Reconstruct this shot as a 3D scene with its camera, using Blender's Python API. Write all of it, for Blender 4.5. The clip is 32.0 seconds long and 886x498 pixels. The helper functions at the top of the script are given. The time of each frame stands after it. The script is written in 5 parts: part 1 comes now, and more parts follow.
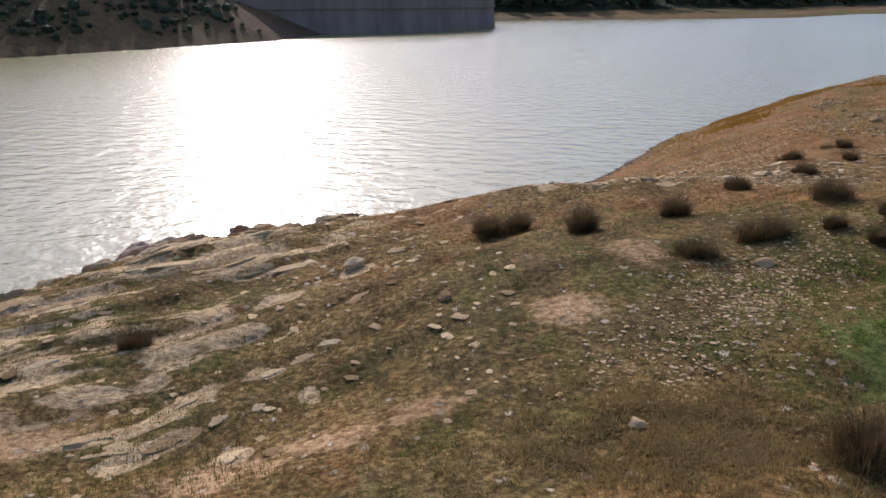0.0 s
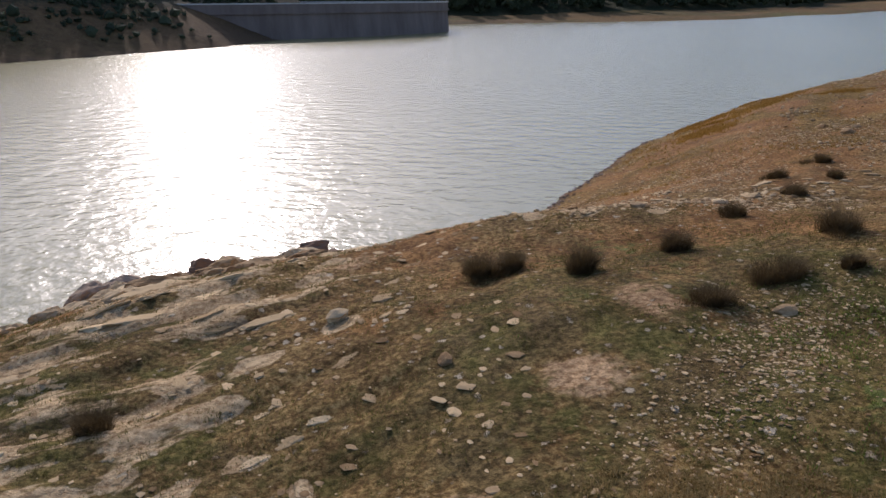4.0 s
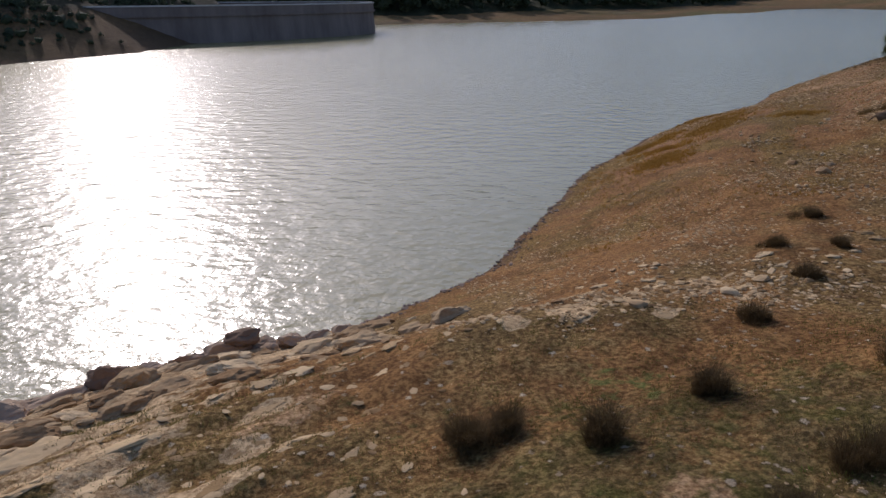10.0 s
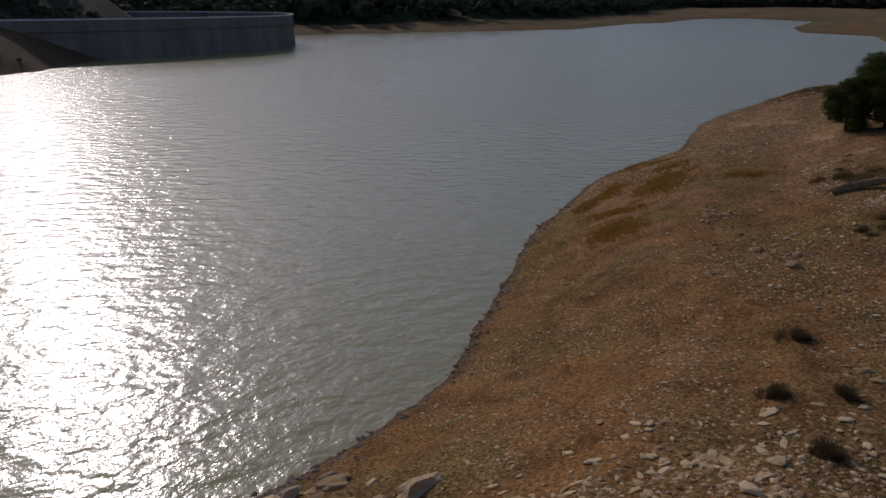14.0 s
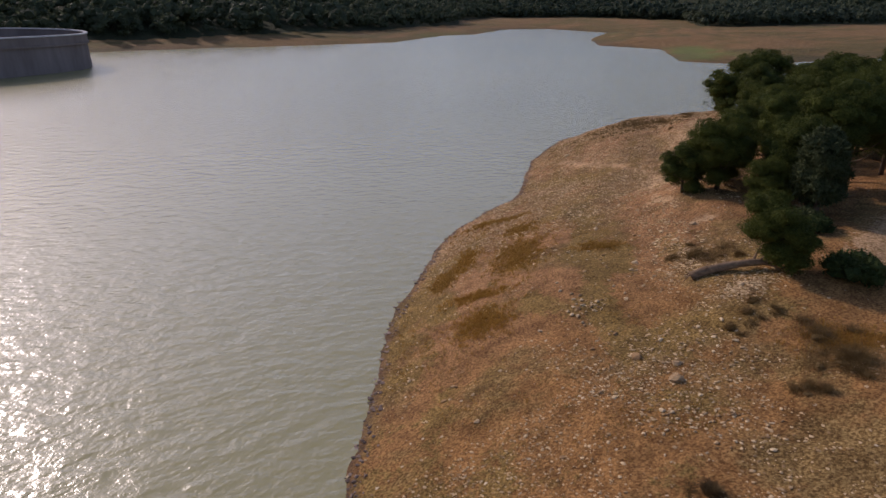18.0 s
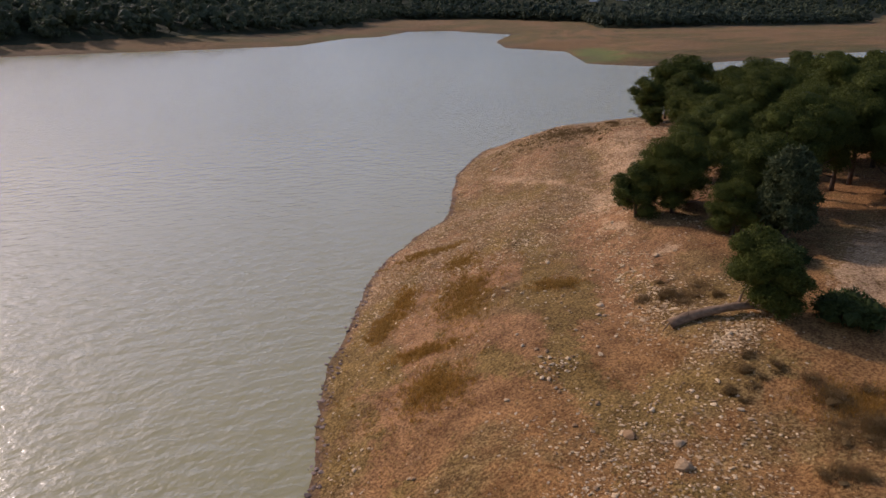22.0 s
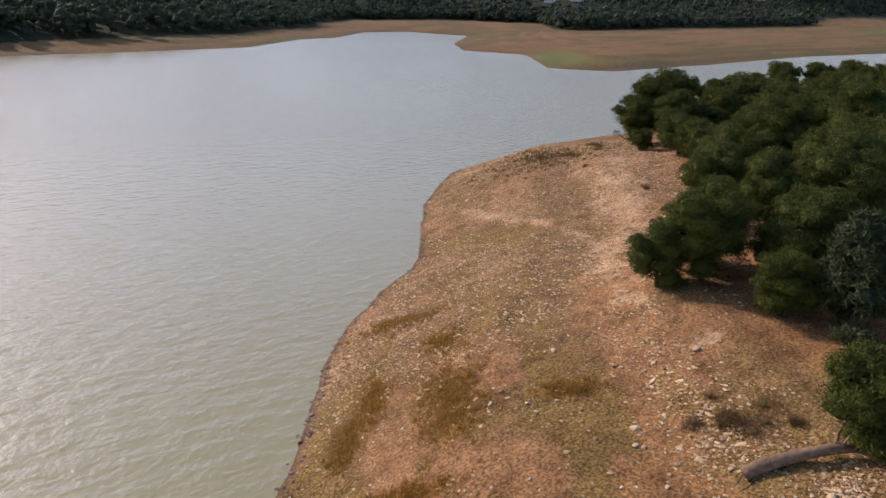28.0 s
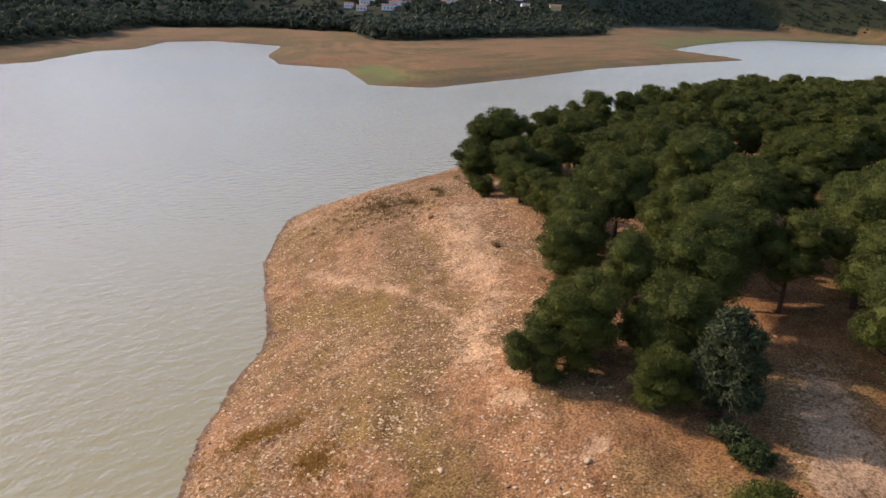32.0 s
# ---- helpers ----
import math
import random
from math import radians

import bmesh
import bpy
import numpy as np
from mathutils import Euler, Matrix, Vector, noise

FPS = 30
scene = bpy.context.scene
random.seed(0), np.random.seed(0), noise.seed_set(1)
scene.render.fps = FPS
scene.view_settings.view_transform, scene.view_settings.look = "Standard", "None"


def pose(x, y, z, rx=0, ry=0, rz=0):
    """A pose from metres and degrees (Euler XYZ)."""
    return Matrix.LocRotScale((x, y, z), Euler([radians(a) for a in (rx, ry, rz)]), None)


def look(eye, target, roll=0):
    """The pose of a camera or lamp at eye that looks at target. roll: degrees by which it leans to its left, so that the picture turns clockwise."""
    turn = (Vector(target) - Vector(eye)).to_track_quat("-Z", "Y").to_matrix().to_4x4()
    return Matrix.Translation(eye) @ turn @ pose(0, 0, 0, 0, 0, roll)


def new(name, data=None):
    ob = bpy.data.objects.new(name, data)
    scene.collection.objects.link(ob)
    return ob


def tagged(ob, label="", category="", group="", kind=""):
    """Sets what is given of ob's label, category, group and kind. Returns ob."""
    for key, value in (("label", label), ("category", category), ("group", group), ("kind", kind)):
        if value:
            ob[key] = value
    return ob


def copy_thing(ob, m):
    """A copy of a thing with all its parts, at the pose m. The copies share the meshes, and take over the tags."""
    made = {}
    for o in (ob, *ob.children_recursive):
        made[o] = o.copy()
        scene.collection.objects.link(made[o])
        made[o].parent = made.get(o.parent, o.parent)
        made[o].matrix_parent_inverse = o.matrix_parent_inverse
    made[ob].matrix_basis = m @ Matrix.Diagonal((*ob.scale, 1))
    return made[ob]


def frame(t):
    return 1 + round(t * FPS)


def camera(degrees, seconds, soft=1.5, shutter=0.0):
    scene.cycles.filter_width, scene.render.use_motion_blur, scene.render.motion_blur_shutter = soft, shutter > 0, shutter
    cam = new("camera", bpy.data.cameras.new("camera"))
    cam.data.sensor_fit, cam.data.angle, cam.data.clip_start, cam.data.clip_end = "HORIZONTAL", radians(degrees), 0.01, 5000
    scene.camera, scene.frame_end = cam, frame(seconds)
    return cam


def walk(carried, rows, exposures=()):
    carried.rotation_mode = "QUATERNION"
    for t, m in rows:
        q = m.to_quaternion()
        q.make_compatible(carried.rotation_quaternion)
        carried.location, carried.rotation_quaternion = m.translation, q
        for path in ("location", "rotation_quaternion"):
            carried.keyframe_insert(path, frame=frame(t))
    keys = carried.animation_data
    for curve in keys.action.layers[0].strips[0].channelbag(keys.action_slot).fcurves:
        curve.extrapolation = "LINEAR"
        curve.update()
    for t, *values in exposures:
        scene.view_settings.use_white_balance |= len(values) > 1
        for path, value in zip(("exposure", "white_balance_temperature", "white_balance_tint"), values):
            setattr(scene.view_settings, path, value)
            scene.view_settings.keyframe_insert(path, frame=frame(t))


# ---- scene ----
cam = camera(62.9, 32.0)
PATH = [
    (0, (0.234, 0.191, 10.312), (0.208, 2.078, 9.65), -0.05),
    (0.5, (0.134, 0.126, 10.485), (0.113, 2.014, 9.824), -0.14),
    (1, (0.057, 0.046, 10.626), (0.041, 1.932, 9.962), -0.24),
    (1.5, (0.025, 0.089, 10.767), (0.014, 1.975, 10.1), -0.33),
    (2, (-0.027, 0.334, 10.805), (-0.031, 2.22, 10.14), -0.33),
    (2.5, (-0.094, 0.764, 10.796), (-0.089, 2.651, 10.134), -0.32),
    (3, (-0.199, 1.188, 10.79), (-0.187, 3.077, 10.131), -0.32),
    (3.5, (-0.345, 1.57, 10.768), (-0.324, 3.458, 10.11), -0.29),
    (4, (-0.47, 1.816, 10.756), (-0.378, 3.703, 10.099), -0.26),
    (4.5, (-0.591, 2.17, 10.73), (-0.394, 4.049, 10.072), -0.23),
    (6.5, (-0.741, 3.804, 10.673), (-0.49, 5.675, 10.013), -0.31),
    (7, (-0.843, 4.35, 10.816), (-0.586, 6.22, 10.156), -0.31),
    (7.5, (-0.973, 4.802, 11.013), (-0.71, 6.672, 10.355), -0.21),
    (8, (-1.102, 5.197, 11.235), (-0.835, 7.067, 10.576), -0.20),
    (8.5, (-1.164, 5.523, 11.428), (-0.893, 7.392, 10.768), -0.30),
    (9, (-1.142, 5.833, 11.625), (-0.869, 7.7, 10.963), -0.30),
    (9.5, (-1.022, 6.198, 11.823), (-0.745, 8.065, 11.16), -0.30),
    (10, (-0.88, 6.652, 12.123), (-0.6, 8.516, 11.457), -0.19),
    (10.5, (-0.803, 7.223, 12.416), (-0.52, 9.087, 11.75), 0.01),
    (11, (-0.898, 7.857, 12.753), (-0.61, 9.721, 12.087), 0.11),
    (11.5, (-1.023, 8.395, 13.1), (-0.733, 10.259, 12.435), 0.12),
    (12, (-1.101, 8.938, 13.542), (-0.807, 10.802, 12.879), 0.02),
    (12.5, (-1.145, 9.424, 14.108), (-0.849, 11.286, 13.441), 0.13),
    (13, (-1.164, 9.967, 14.568), (-0.864, 11.829, 13.904), 0.11),
    (13.5, (-1.233, 10.453, 14.915), (-0.898, 12.31, 14.253), 0.34),
    (14, (-1.266, 11.191, 15.289), (-0.782, 13.015, 14.629), 0.48),
    (14.5, (-1.215, 11.858, 15.65), (-0.55, 13.627, 14.995), 0.46),
    (15, (-1.168, 12.608, 16.038), (-0.337, 14.306, 15.385), 0.60),
    (15.5, (-1.116, 13.417, 16.483), (-0.236, 15.092, 15.835), 0.92),
    (17.5, (-1.173, 15.95, 18.794), (-0.275, 17.617, 18.15), 1.10),
    (18, (-1.109, 16.618, 19.182), (-0.186, 18.272, 18.539), 1.10),
    (18.5, (-0.951, 17.403, 19.315), (-0.021, 19.052, 18.67), 1.10),
    (19, (-0.763, 18.289, 19.379), (0.169, 19.937, 18.735), 1.30),
    (19.5, (-0.602, 19.115, 19.41), (0.353, 20.753, 18.772), 1.20),
    (20, (-0.484, 19.872, 19.46), (0.558, 21.456, 18.825), 1.10),
    (20.5, (-0.228, 20.576, 19.508), (0.829, 22.149, 18.87), 1.10),
    (21, (0.084, 21.352, 19.544), (1.144, 22.922, 18.904), 1.20),
    (21.5, (0.457, 22.155, 19.568), (1.528, 23.719, 18.93), 1.20),
    (22, (0.827, 23.008, 19.572), (1.957, 24.532, 18.937), 1.20),
    (22.5, (1.234, 23.776, 19.564), (2.385, 25.284, 18.93), 1.10),
    (23, (1.556, 24.487, 19.547), (2.768, 25.946, 18.915), 1.10),
    (23.5, (1.922, 25.157, 19.496), (3.147, 26.605, 18.862), 1.20),
    (24, (2.385, 25.891, 19.515), (3.611, 27.337, 18.88), 1.30),
    (24.5, (2.832, 26.69, 19.519), (4.059, 28.137, 18.885), 1.30),
    (25, (3.25, 27.439, 19.558), (4.476, 28.887, 18.925), 1.30),
    (25.5, (3.746, 28.162, 19.633), (4.972, 29.609, 19.0), 1.40),
    (27.5, (5.881, 31.259, 20.211), (7.104, 32.708, 19.575), 1.70),
    (28, (6.24, 32.145, 20.549), (7.463, 33.595, 19.915), 1.70),
    (28.5, (6.674, 32.996, 20.914), (7.898, 34.446, 20.28), 1.90),
    (29, (7.117, 33.877, 21.257), (8.341, 35.325, 20.622), 2.10),
    (29.5, (7.613, 34.824, 21.694), (8.839, 36.27, 21.058), 2.20),
    (30, (7.976, 35.787, 22.35), (9.202, 37.233, 21.713), 2.50),
    (30.5, (8.218, 36.349, 22.98), (9.493, 37.76, 22.357), 2.60),
    (31, (8.091, 36.615, 23.53), (9.486, 37.911, 22.919), 2.50),
    (31.5, (7.816, 36.773, 24.119), (9.329, 37.93, 23.51), 2.50),
    (32, (7.603, 36.781, 24.602), (9.156, 37.886, 23.996), 2.50),
]
EXPOSURES = [(0, 0.30, 6150, 20), (2, 0.10, 6150, 20), (4, 0.00, 6100, 20), (7, -0.05, 6100, 21), (9, -0.27, 6050, 21), (12, -0.60, 6050, 22), (13, -0.90, 6050, 22), (14, -1.10, 6050, 22), (15.5, -1.10, 6150, 24),
             (17.5, -0.13, 6400, 27), (20, 0.03, 6500, 29), (24, 0.29, 6550, 30), (28, 0.53, 6380, 28), (30, 0.57, 6400, 29), (32, 0.81, 6600, 30)]
walk(cam, [(t, look(eye, target, roll)) for t, eye, target, roll in PATH], EXPOSURES)

# ---- world, sun ----
SUN_AZ, SUN_EL = radians(-15.2), radians(27.5)   # azimuth from +y, clockwise
world = bpy.data.worlds.new("world")
scene.world = world
world.use_nodes = True
wn, wl = world.node_tree.nodes, world.node_tree.links
sky = wn.new("ShaderNodeTexSky")
sky.sky_type, sky.sun_disc = "NISHITA", False
sky.sun_elevation, sky.sun_rotation = SUN_EL, SUN_AZ
sky.air_density, sky.dust_density, sky.ozone_density = 1.0, 1.25, 2.8
wl.new(sky.outputs["Color"], wn["Background"].inputs["Color"])
wn["Background"].inputs["Strength"].default_value = 0.14
sun_data = bpy.data.lights.new("sun", "SUN")
sun_data.energy, sun_data.angle, sun_data.color = 2.5, radians(1.0), (1.0, 0.92, 0.79)
sun = new("sun", sun_data)
sun_dir = Vector((math.sin(SUN_AZ) * math.cos(SUN_EL), math.cos(SUN_AZ) * math.cos(SUN_EL), math.sin(SUN_EL)))
sun.matrix_world = look((0, 0, 200), Vector((0, 0, 200)) - sun_dir)


# ---- materials ----
def mat(name, rough=0.9):
    m = bpy.data.materials.new(name)
    m.use_nodes = True
    b = m.node_tree.nodes["Principled BSDF"]
    b.inputs["Roughness"].default_value = rough
    b.inputs["Specular IOR Level"].default_value = 0.25
    return m, m.node_tree.nodes, m.node_tree.links, b


def noise_tex(n, l, scale, detail=4.0, rough=0.55, space="Object", stretch=None, turn=0.0):
    tc = n.new("ShaderNodeNewGeometry") if space == "World" else n.new("ShaderNodeTexCoord")
    out = tc.outputs["Position"] if space == "World" else tc.outputs["Object"]
    if stretch:
        mp = n.new("ShaderNodeMapping")
        mp.vector_type = "TEXTURE"
        mp.inputs["Scale"].default_value = [1 / k for k in stretch]
        mp.inputs["Rotation"].default_value = (0, 0, turn)
        l.new(out, mp.inputs["Vector"])
        out = mp.outputs["Vector"]
    t = n.new("ShaderNodeTexNoise")
    t.inputs["Scale"].default_value, t.inputs["Detail"].default_value, t.inputs["Roughness"].default_value = scale, detail, rough
    l.new(out, t.inputs["Vector"])
    return t.outputs["Fac"]


def ramp(n, l, fac, stops):
    r = n.new("ShaderNodeValToRGB")
    while len(r.color_ramp.elements) < len(stops):
        r.color_ramp.elements.new(0.5)
    for e, (p, c) in zip(r.color_ramp.elements, stops):
        e.position, e.color = p, (*c, 1)
    l.new(fac, r.inputs["Fac"])
    return r.outputs["Color"]


def mix(n, l, fac, a, b, kind="MIX"):
    x = n.new("ShaderNodeMix")
    x.data_type, x.blend_type = "RGBA", kind
    for key, v in ((0, fac), (6, a), (7, b)):
        if isinstance(v, (int, float)):
            x.inputs[key].default_value = v
        elif isinstance(v, tuple):
            x.inputs[key].default_value = (*v, 1)
        else:
            l.new(v, x.inputs[key])
    return x.outputs[2]


def calc(n, l, op, a, b, clamp=False):
    x = n.new("ShaderNodeMath")
    x.operation, x.use_clamp = op, clamp
    for key, v in ((0, a), (1, b)):
        if isinstance(v, (int, float)):
            x.inputs[key].default_value = v
        else:
            l.new(v, x.inputs[key])
    return x.outputs[0]


def bump(n, l, bsdf, height, strength, distance):
    b = n.new("ShaderNodeBump")
    b.inputs["Strength"].default_value, b.inputs["Distance"].default_value = strength, distance
    l.new(height, b.inputs["Height"])
    l.new(b.outputs["Normal"], bsdf.inputs["Normal"])


def attr(n, name):
    a = n.new("ShaderNodeAttribute")
    a.attribute_name = name
    return a.outputs["Fac"]


def make_ground():
    m, n, l, b = mat("earth", 0.95)
    b.inputs["Specular IOR Level"].default_value = 0.1
    fine = calc(n, l, "ADD", calc(n, l, "MULTIPLY", calc(n, l, "SUBTRACT", noise_tex(n, l, 8.0, 8, 0.70, "World"), 0.5), 1.6), 0.5)
    mid = noise_tex(n, l, 1.3, 5, 0.6, "World")
    wide = noise_tex(n, l, 0.22, 3, 0.5, "World")
    soil = ramp(n, l, fine, [(0.34, (0.102, 0.053, 0.018)), (0.5, (0.235, 0.129, 0.045)), (0.66, (0.43, 0.265, 0.106))])
    soil = mix(n, l, calc(n, l, "MULTIPLY", mid, 0.55), soil, (0.175, 0.105, 0.048))
    red = ramp(n, l, fine, [(0.36, (0.165, 0.080, 0.036)), (0.64, (0.440, 0.236, 0.098))])
    pale = ramp(n, l, fine, [(0.36, (0.29, 0.166, 0.078)), (0.64, (0.60, 0.392, 0.205))])
    grass = ramp(n, l, fine, [(0.34, (0.078, 0.051, 0.016)), (0.5, (0.165, 0.108, 0.034)), (0.68, (0.29, 0.196, 0.068))])
    straw = ramp(n, l, fine, [(0.36, (0.10, 0.064, 0.027)), (0.64, (0.27, 0.185, 0.085))])
    grass = mix(n, l, calc(n, l, "MULTIPLY", calc(n, l, "SUBTRACT", wide, 0.35), 2.2, True), grass, straw)
    lush = ramp(n, l, fine, [(0.3, (0.092, 0.109, 0.025)), (0.7, (0.195, 0.210, 0.058))])
    rock = ramp(n, l, fine, [(0.30, (0.33, 0.205, 0.100)), (0.5, (0.54, 0.375, 0.200)), (0.70, (0.72, 0.53, 0.30))])

    def cover(name, texture, soft=4.0):
        a = attr(n, name)
        return calc(n, l, "MULTIPLY", calc(n, l, "SUBTRACT", a, calc(n, l, "SUBTRACT", 1.0, texture)), soft, True)
    blotch = calc(n, l, "ADD", calc(n, l, "MULTIPLY", calc(n, l, "SUBTRACT", noise_tex(n, l, 2.6, 6, 0.7, "World"), 0.5), 1.7), 0.5)
    olive = noise_tex(n, l, 0.75, 5, 0.65, "World")
    green = ramp(n, l, fine, [(0.34, (0.064, 0.055, 0.013)), (0.5, (0.122, 0.102, 0.025)), (0.68, (0.22, 0.172, 0.054))])
    grass = mix(n, l, calc(n, l, "MULTIPLY", calc(n, l, "MULTIPLY", calc(n, l, "SUBTRACT", olive, 0.44), 6.0, True), attr(n, "olive")), grass, green)
    warm = ramp(n, l, fine, [(0.34, (0.102, 0.059, 0.016)), (0.5, (0.222, 0.133, 0.038)), (0.68, (0.380, 0.238, 0.078))])
    grass = mix(n, l, calc(n, l, "SUBTRACT", 0.95, attr(n, "olive"), True), grass, warm)
    golden = attr(n, "golden")
    soil = mix(n, l, golden, soil, ramp(n, l, fine, [(0.34, (0.100, 0.056, 0.018)), (0.5, (0.21, 0.126, 0.042)), (0.66, (0.38, 0.255, 0.100))]))
    red = mix(n, l, golden, red, ramp(n, l, fine, [(0.36, (0.15, 0.066, 0.020)), (0.64, (0.39, 0.205, 0.070))]))
    c = mix(n, l, cover("red", mid, 3.0), soil, red)
    c = mix(n, l, cover("pale", blotch, 5.0), c, pale)
    c = mix(n, l, cover("grass", blotch, 4.0), c, grass)
    c = mix(n, l, cover("straw", blotch, 4.0), c, ramp(n, l, fine, [(0.32, (0.090, 0.043, 0.010)), (0.5, (0.222, 0.116, 0.027)), (0.68, (0.38, 0.222, 0.060))]))
    c = mix(n, l, cover("lush", blotch, 4.0), c, lush)
    c = mix(n, l, cover("rock", noise_tex(n, l, 1.9, 5, 0.55, "World", (0.40, 1.3, 1.0), radians(31)), 18.0), c, rock)
    tc = n.new("ShaderNodeNewGeometry")
    cells = n.new("ShaderNodeTexVoronoi")
    cells.inputs["Scale"].default_value = 4.0
    l.new(tc.outputs["Position"], cells.inputs["Vector"])
    sep = n.new("ShaderNodeSeparateColor")
    l.new(cells.outputs["Color"], sep.inputs["Color"])
    chosen = calc(n, l, "GREATER_THAN", calc(n, l, "ADD", calc(n, l, "MULTIPLY", attr(n, "stony"), 0.60), calc(n, l, "MULTIPLY", calc(n, l, "SUBTRACT", mid, 0.5), 0.9)), sep.outputs["Red"])
    size = calc(n, l, "ADD", calc(n, l, "MULTIPLY", sep.outputs["Green"], 0.26), 0.12)
    pebble = calc(n, l, "MULTIPLY", chosen, calc(n, l, "MULTIPLY", calc(n, l, "ADD", calc(n, l, "SUBTRACT", size, cells.outputs["Distance"]), calc(n, l, "MULTIPLY", calc(n, l, "SUBTRACT", fine, 0.5), 0.9)), 9.0, True))
    tint = ramp(n, l, sep.outputs["Blue"], [(0.0, (0.32, 0.23, 0.13)), (1.0, (0.68, 0.55, 0.37))])
    c = mix(n, l, pebble, c, tint)
    c = mix(n, l, cover("scrubby", mid, 3.0), c, ramp(n, l, fine, [(0.3, (0.022, 0.028, 0.012)), (0.7, (0.055, 0.062, 0.026))]))
    stain = noise_tex(n, l, 0.62, 6, 0.66, "World")
    c = mix(n, l, 0.85, c, ramp(n, l, stain, [(0.36, (0.60, 0.55, 0.50)), (0.50, (0.96, 0.95, 0.94)), (0.64, (1.22, 1.19, 1.16))]), "MULTIPLY")
    # wet edges and painted slope shade share this dark earth
    damp_shade = attr(n, "damp_shade")
    c = mix(n, l, calc(n, l, "MULTIPLY", damp_shade, 0.75), c, (0.09, 0.062, 0.042))
    l.new(c, b.inputs["Base Color"])
    grit = noise_tex(n, l, 26.0, 3, 0.6, "World")
    bump(n, l, b, calc(n, l, "ADD", calc(n, l, "ADD", calc(n, l, "MULTIPLY", grit, 0.35), blotch), calc(n, l, "MULTIPLY", pebble, 0.5)), 0.85, 0.075)
    return m


def make_water():
    """Turbid water: a dull body under a clear rippled surface."""
    m, n, l, b = mat("turbid_water", 0.9)
    b.inputs["Specular IOR Level"].default_value = 0.0
    b.inputs["Coat Weight"].default_value = 1.0
    b.inputs["Coat Roughness"].default_value = 0.22
    b.inputs["Coat IOR"].default_value = 1.74
    wide = noise_tex(n, l, 0.012, 3, 0.5, "World")
    l.new(ramp(n, l, wide, [(0.3, (0.290, 0.248, 0.084)), (0.7, (0.322, 0.274, 0.100))]), b.inputs["Base Color"])
    swell = noise_tex(n, l, 0.30, 2, 0.5, "World", (0.8, 1.15, 1.0), radians(12))
    wave = noise_tex(n, l, 0.78, 2, 0.5, "World", (0.8, 1.2, 1.0), radians(-10))
    ripple = noise_tex(n, l, 2.7, 3, 0.55, "World", (0.9, 1.1, 1.0), radians(35))
    h = calc(n, l, "ADD", calc(n, l, "ADD", calc(n, l, "MULTIPLY", swell, 0.10), calc(n, l, "MULTIPLY", wave, 0.31)), calc(n, l, "MULTIPLY", ripple, 0.105))
    relief = n.new("ShaderNodeBump")
    relief.inputs["Strength"].default_value, relief.inputs["Distance"].default_value = 1.0, 0.52
    l.new(h, relief.inputs["Height"])
    l.new(relief.outputs["Normal"], b.inputs["Coat Normal"])
    return m


def make_foliage(name, dark, light, trans=0.25):
    m, n, l, b = mat(name, 0.65)
    g = n.new("ShaderNodeNewGeometry")
    ob = n.new("ShaderNodeObjectInfo")
    wide = noise_tex(n, l, 0.9, 3, 0.6, "World")
    v = calc(n, l, "ADD", calc(n, l, "MULTIPLY", g.outputs["Random Per Island"], 0.5), calc(n, l, "MULTIPLY", wide, 0.5))
    c = ramp(n, l, v, [(0.2, dark), (0.8, light)])
    c = mix(n, l, calc(n, l, "MULTIPLY", ob.outputs["Random"], 0.45), c, tuple(0.5 * (x + y) * k for x, y, k in zip(dark, light, (1.2, 1.08, 0.75))))
    l.new(c, b.inputs["Base Color"])
    b.inputs["Specular IOR Level"].default_value = 0.04
    t = n.new("ShaderNodeBsdfTranslucent")
    l.new(c, t.inputs["Color"])
    s = n.new("ShaderNodeMixShader")
    s.inputs[0].default_value = trans
    l.new(b.outputs[0], s.inputs[1])
    l.new(t.outputs[0], s.inputs[2])
    l.new(s.outputs[0], n["Material Output"].inputs["Surface"])
    return m


def make_plain(name, dark, light, scale, rough=0.85, relief=0.02, islands=False, per_object=False, stretch=None):
    m, n, l, b = mat(name, rough)
    f = noise_tex(n, l, scale, 6, 0.62, "Object", stretch)
    w = noise_tex(n, l, scale * 0.17, 3, 0.5, "Object", stretch)
    v = calc(n, l, "ADD", calc(n, l, "MULTIPLY", f, 0.65), calc(n, l, "MULTIPLY", w, 0.35))
    if islands or per_object:
        src = n.new("ShaderNodeNewGeometry").outputs["Random Per Island"] if islands else n.new("ShaderNodeObjectInfo").outputs["Random"]
        v = calc(n, l, "ADD", calc(n, l, "MULTIPLY", v, 0.55), calc(n, l, "MULTIPLY", src, 0.45))
    l.new(ramp(n, l, v, [(0.3, dark), (0.7, light)]), b.inputs["Base Color"])
    b.inputs["Specular IOR Level"].default_value = 0.06 if rough > 0.88 else 0.25
    bump(n, l, b, f, 0.8, relief)
    return m


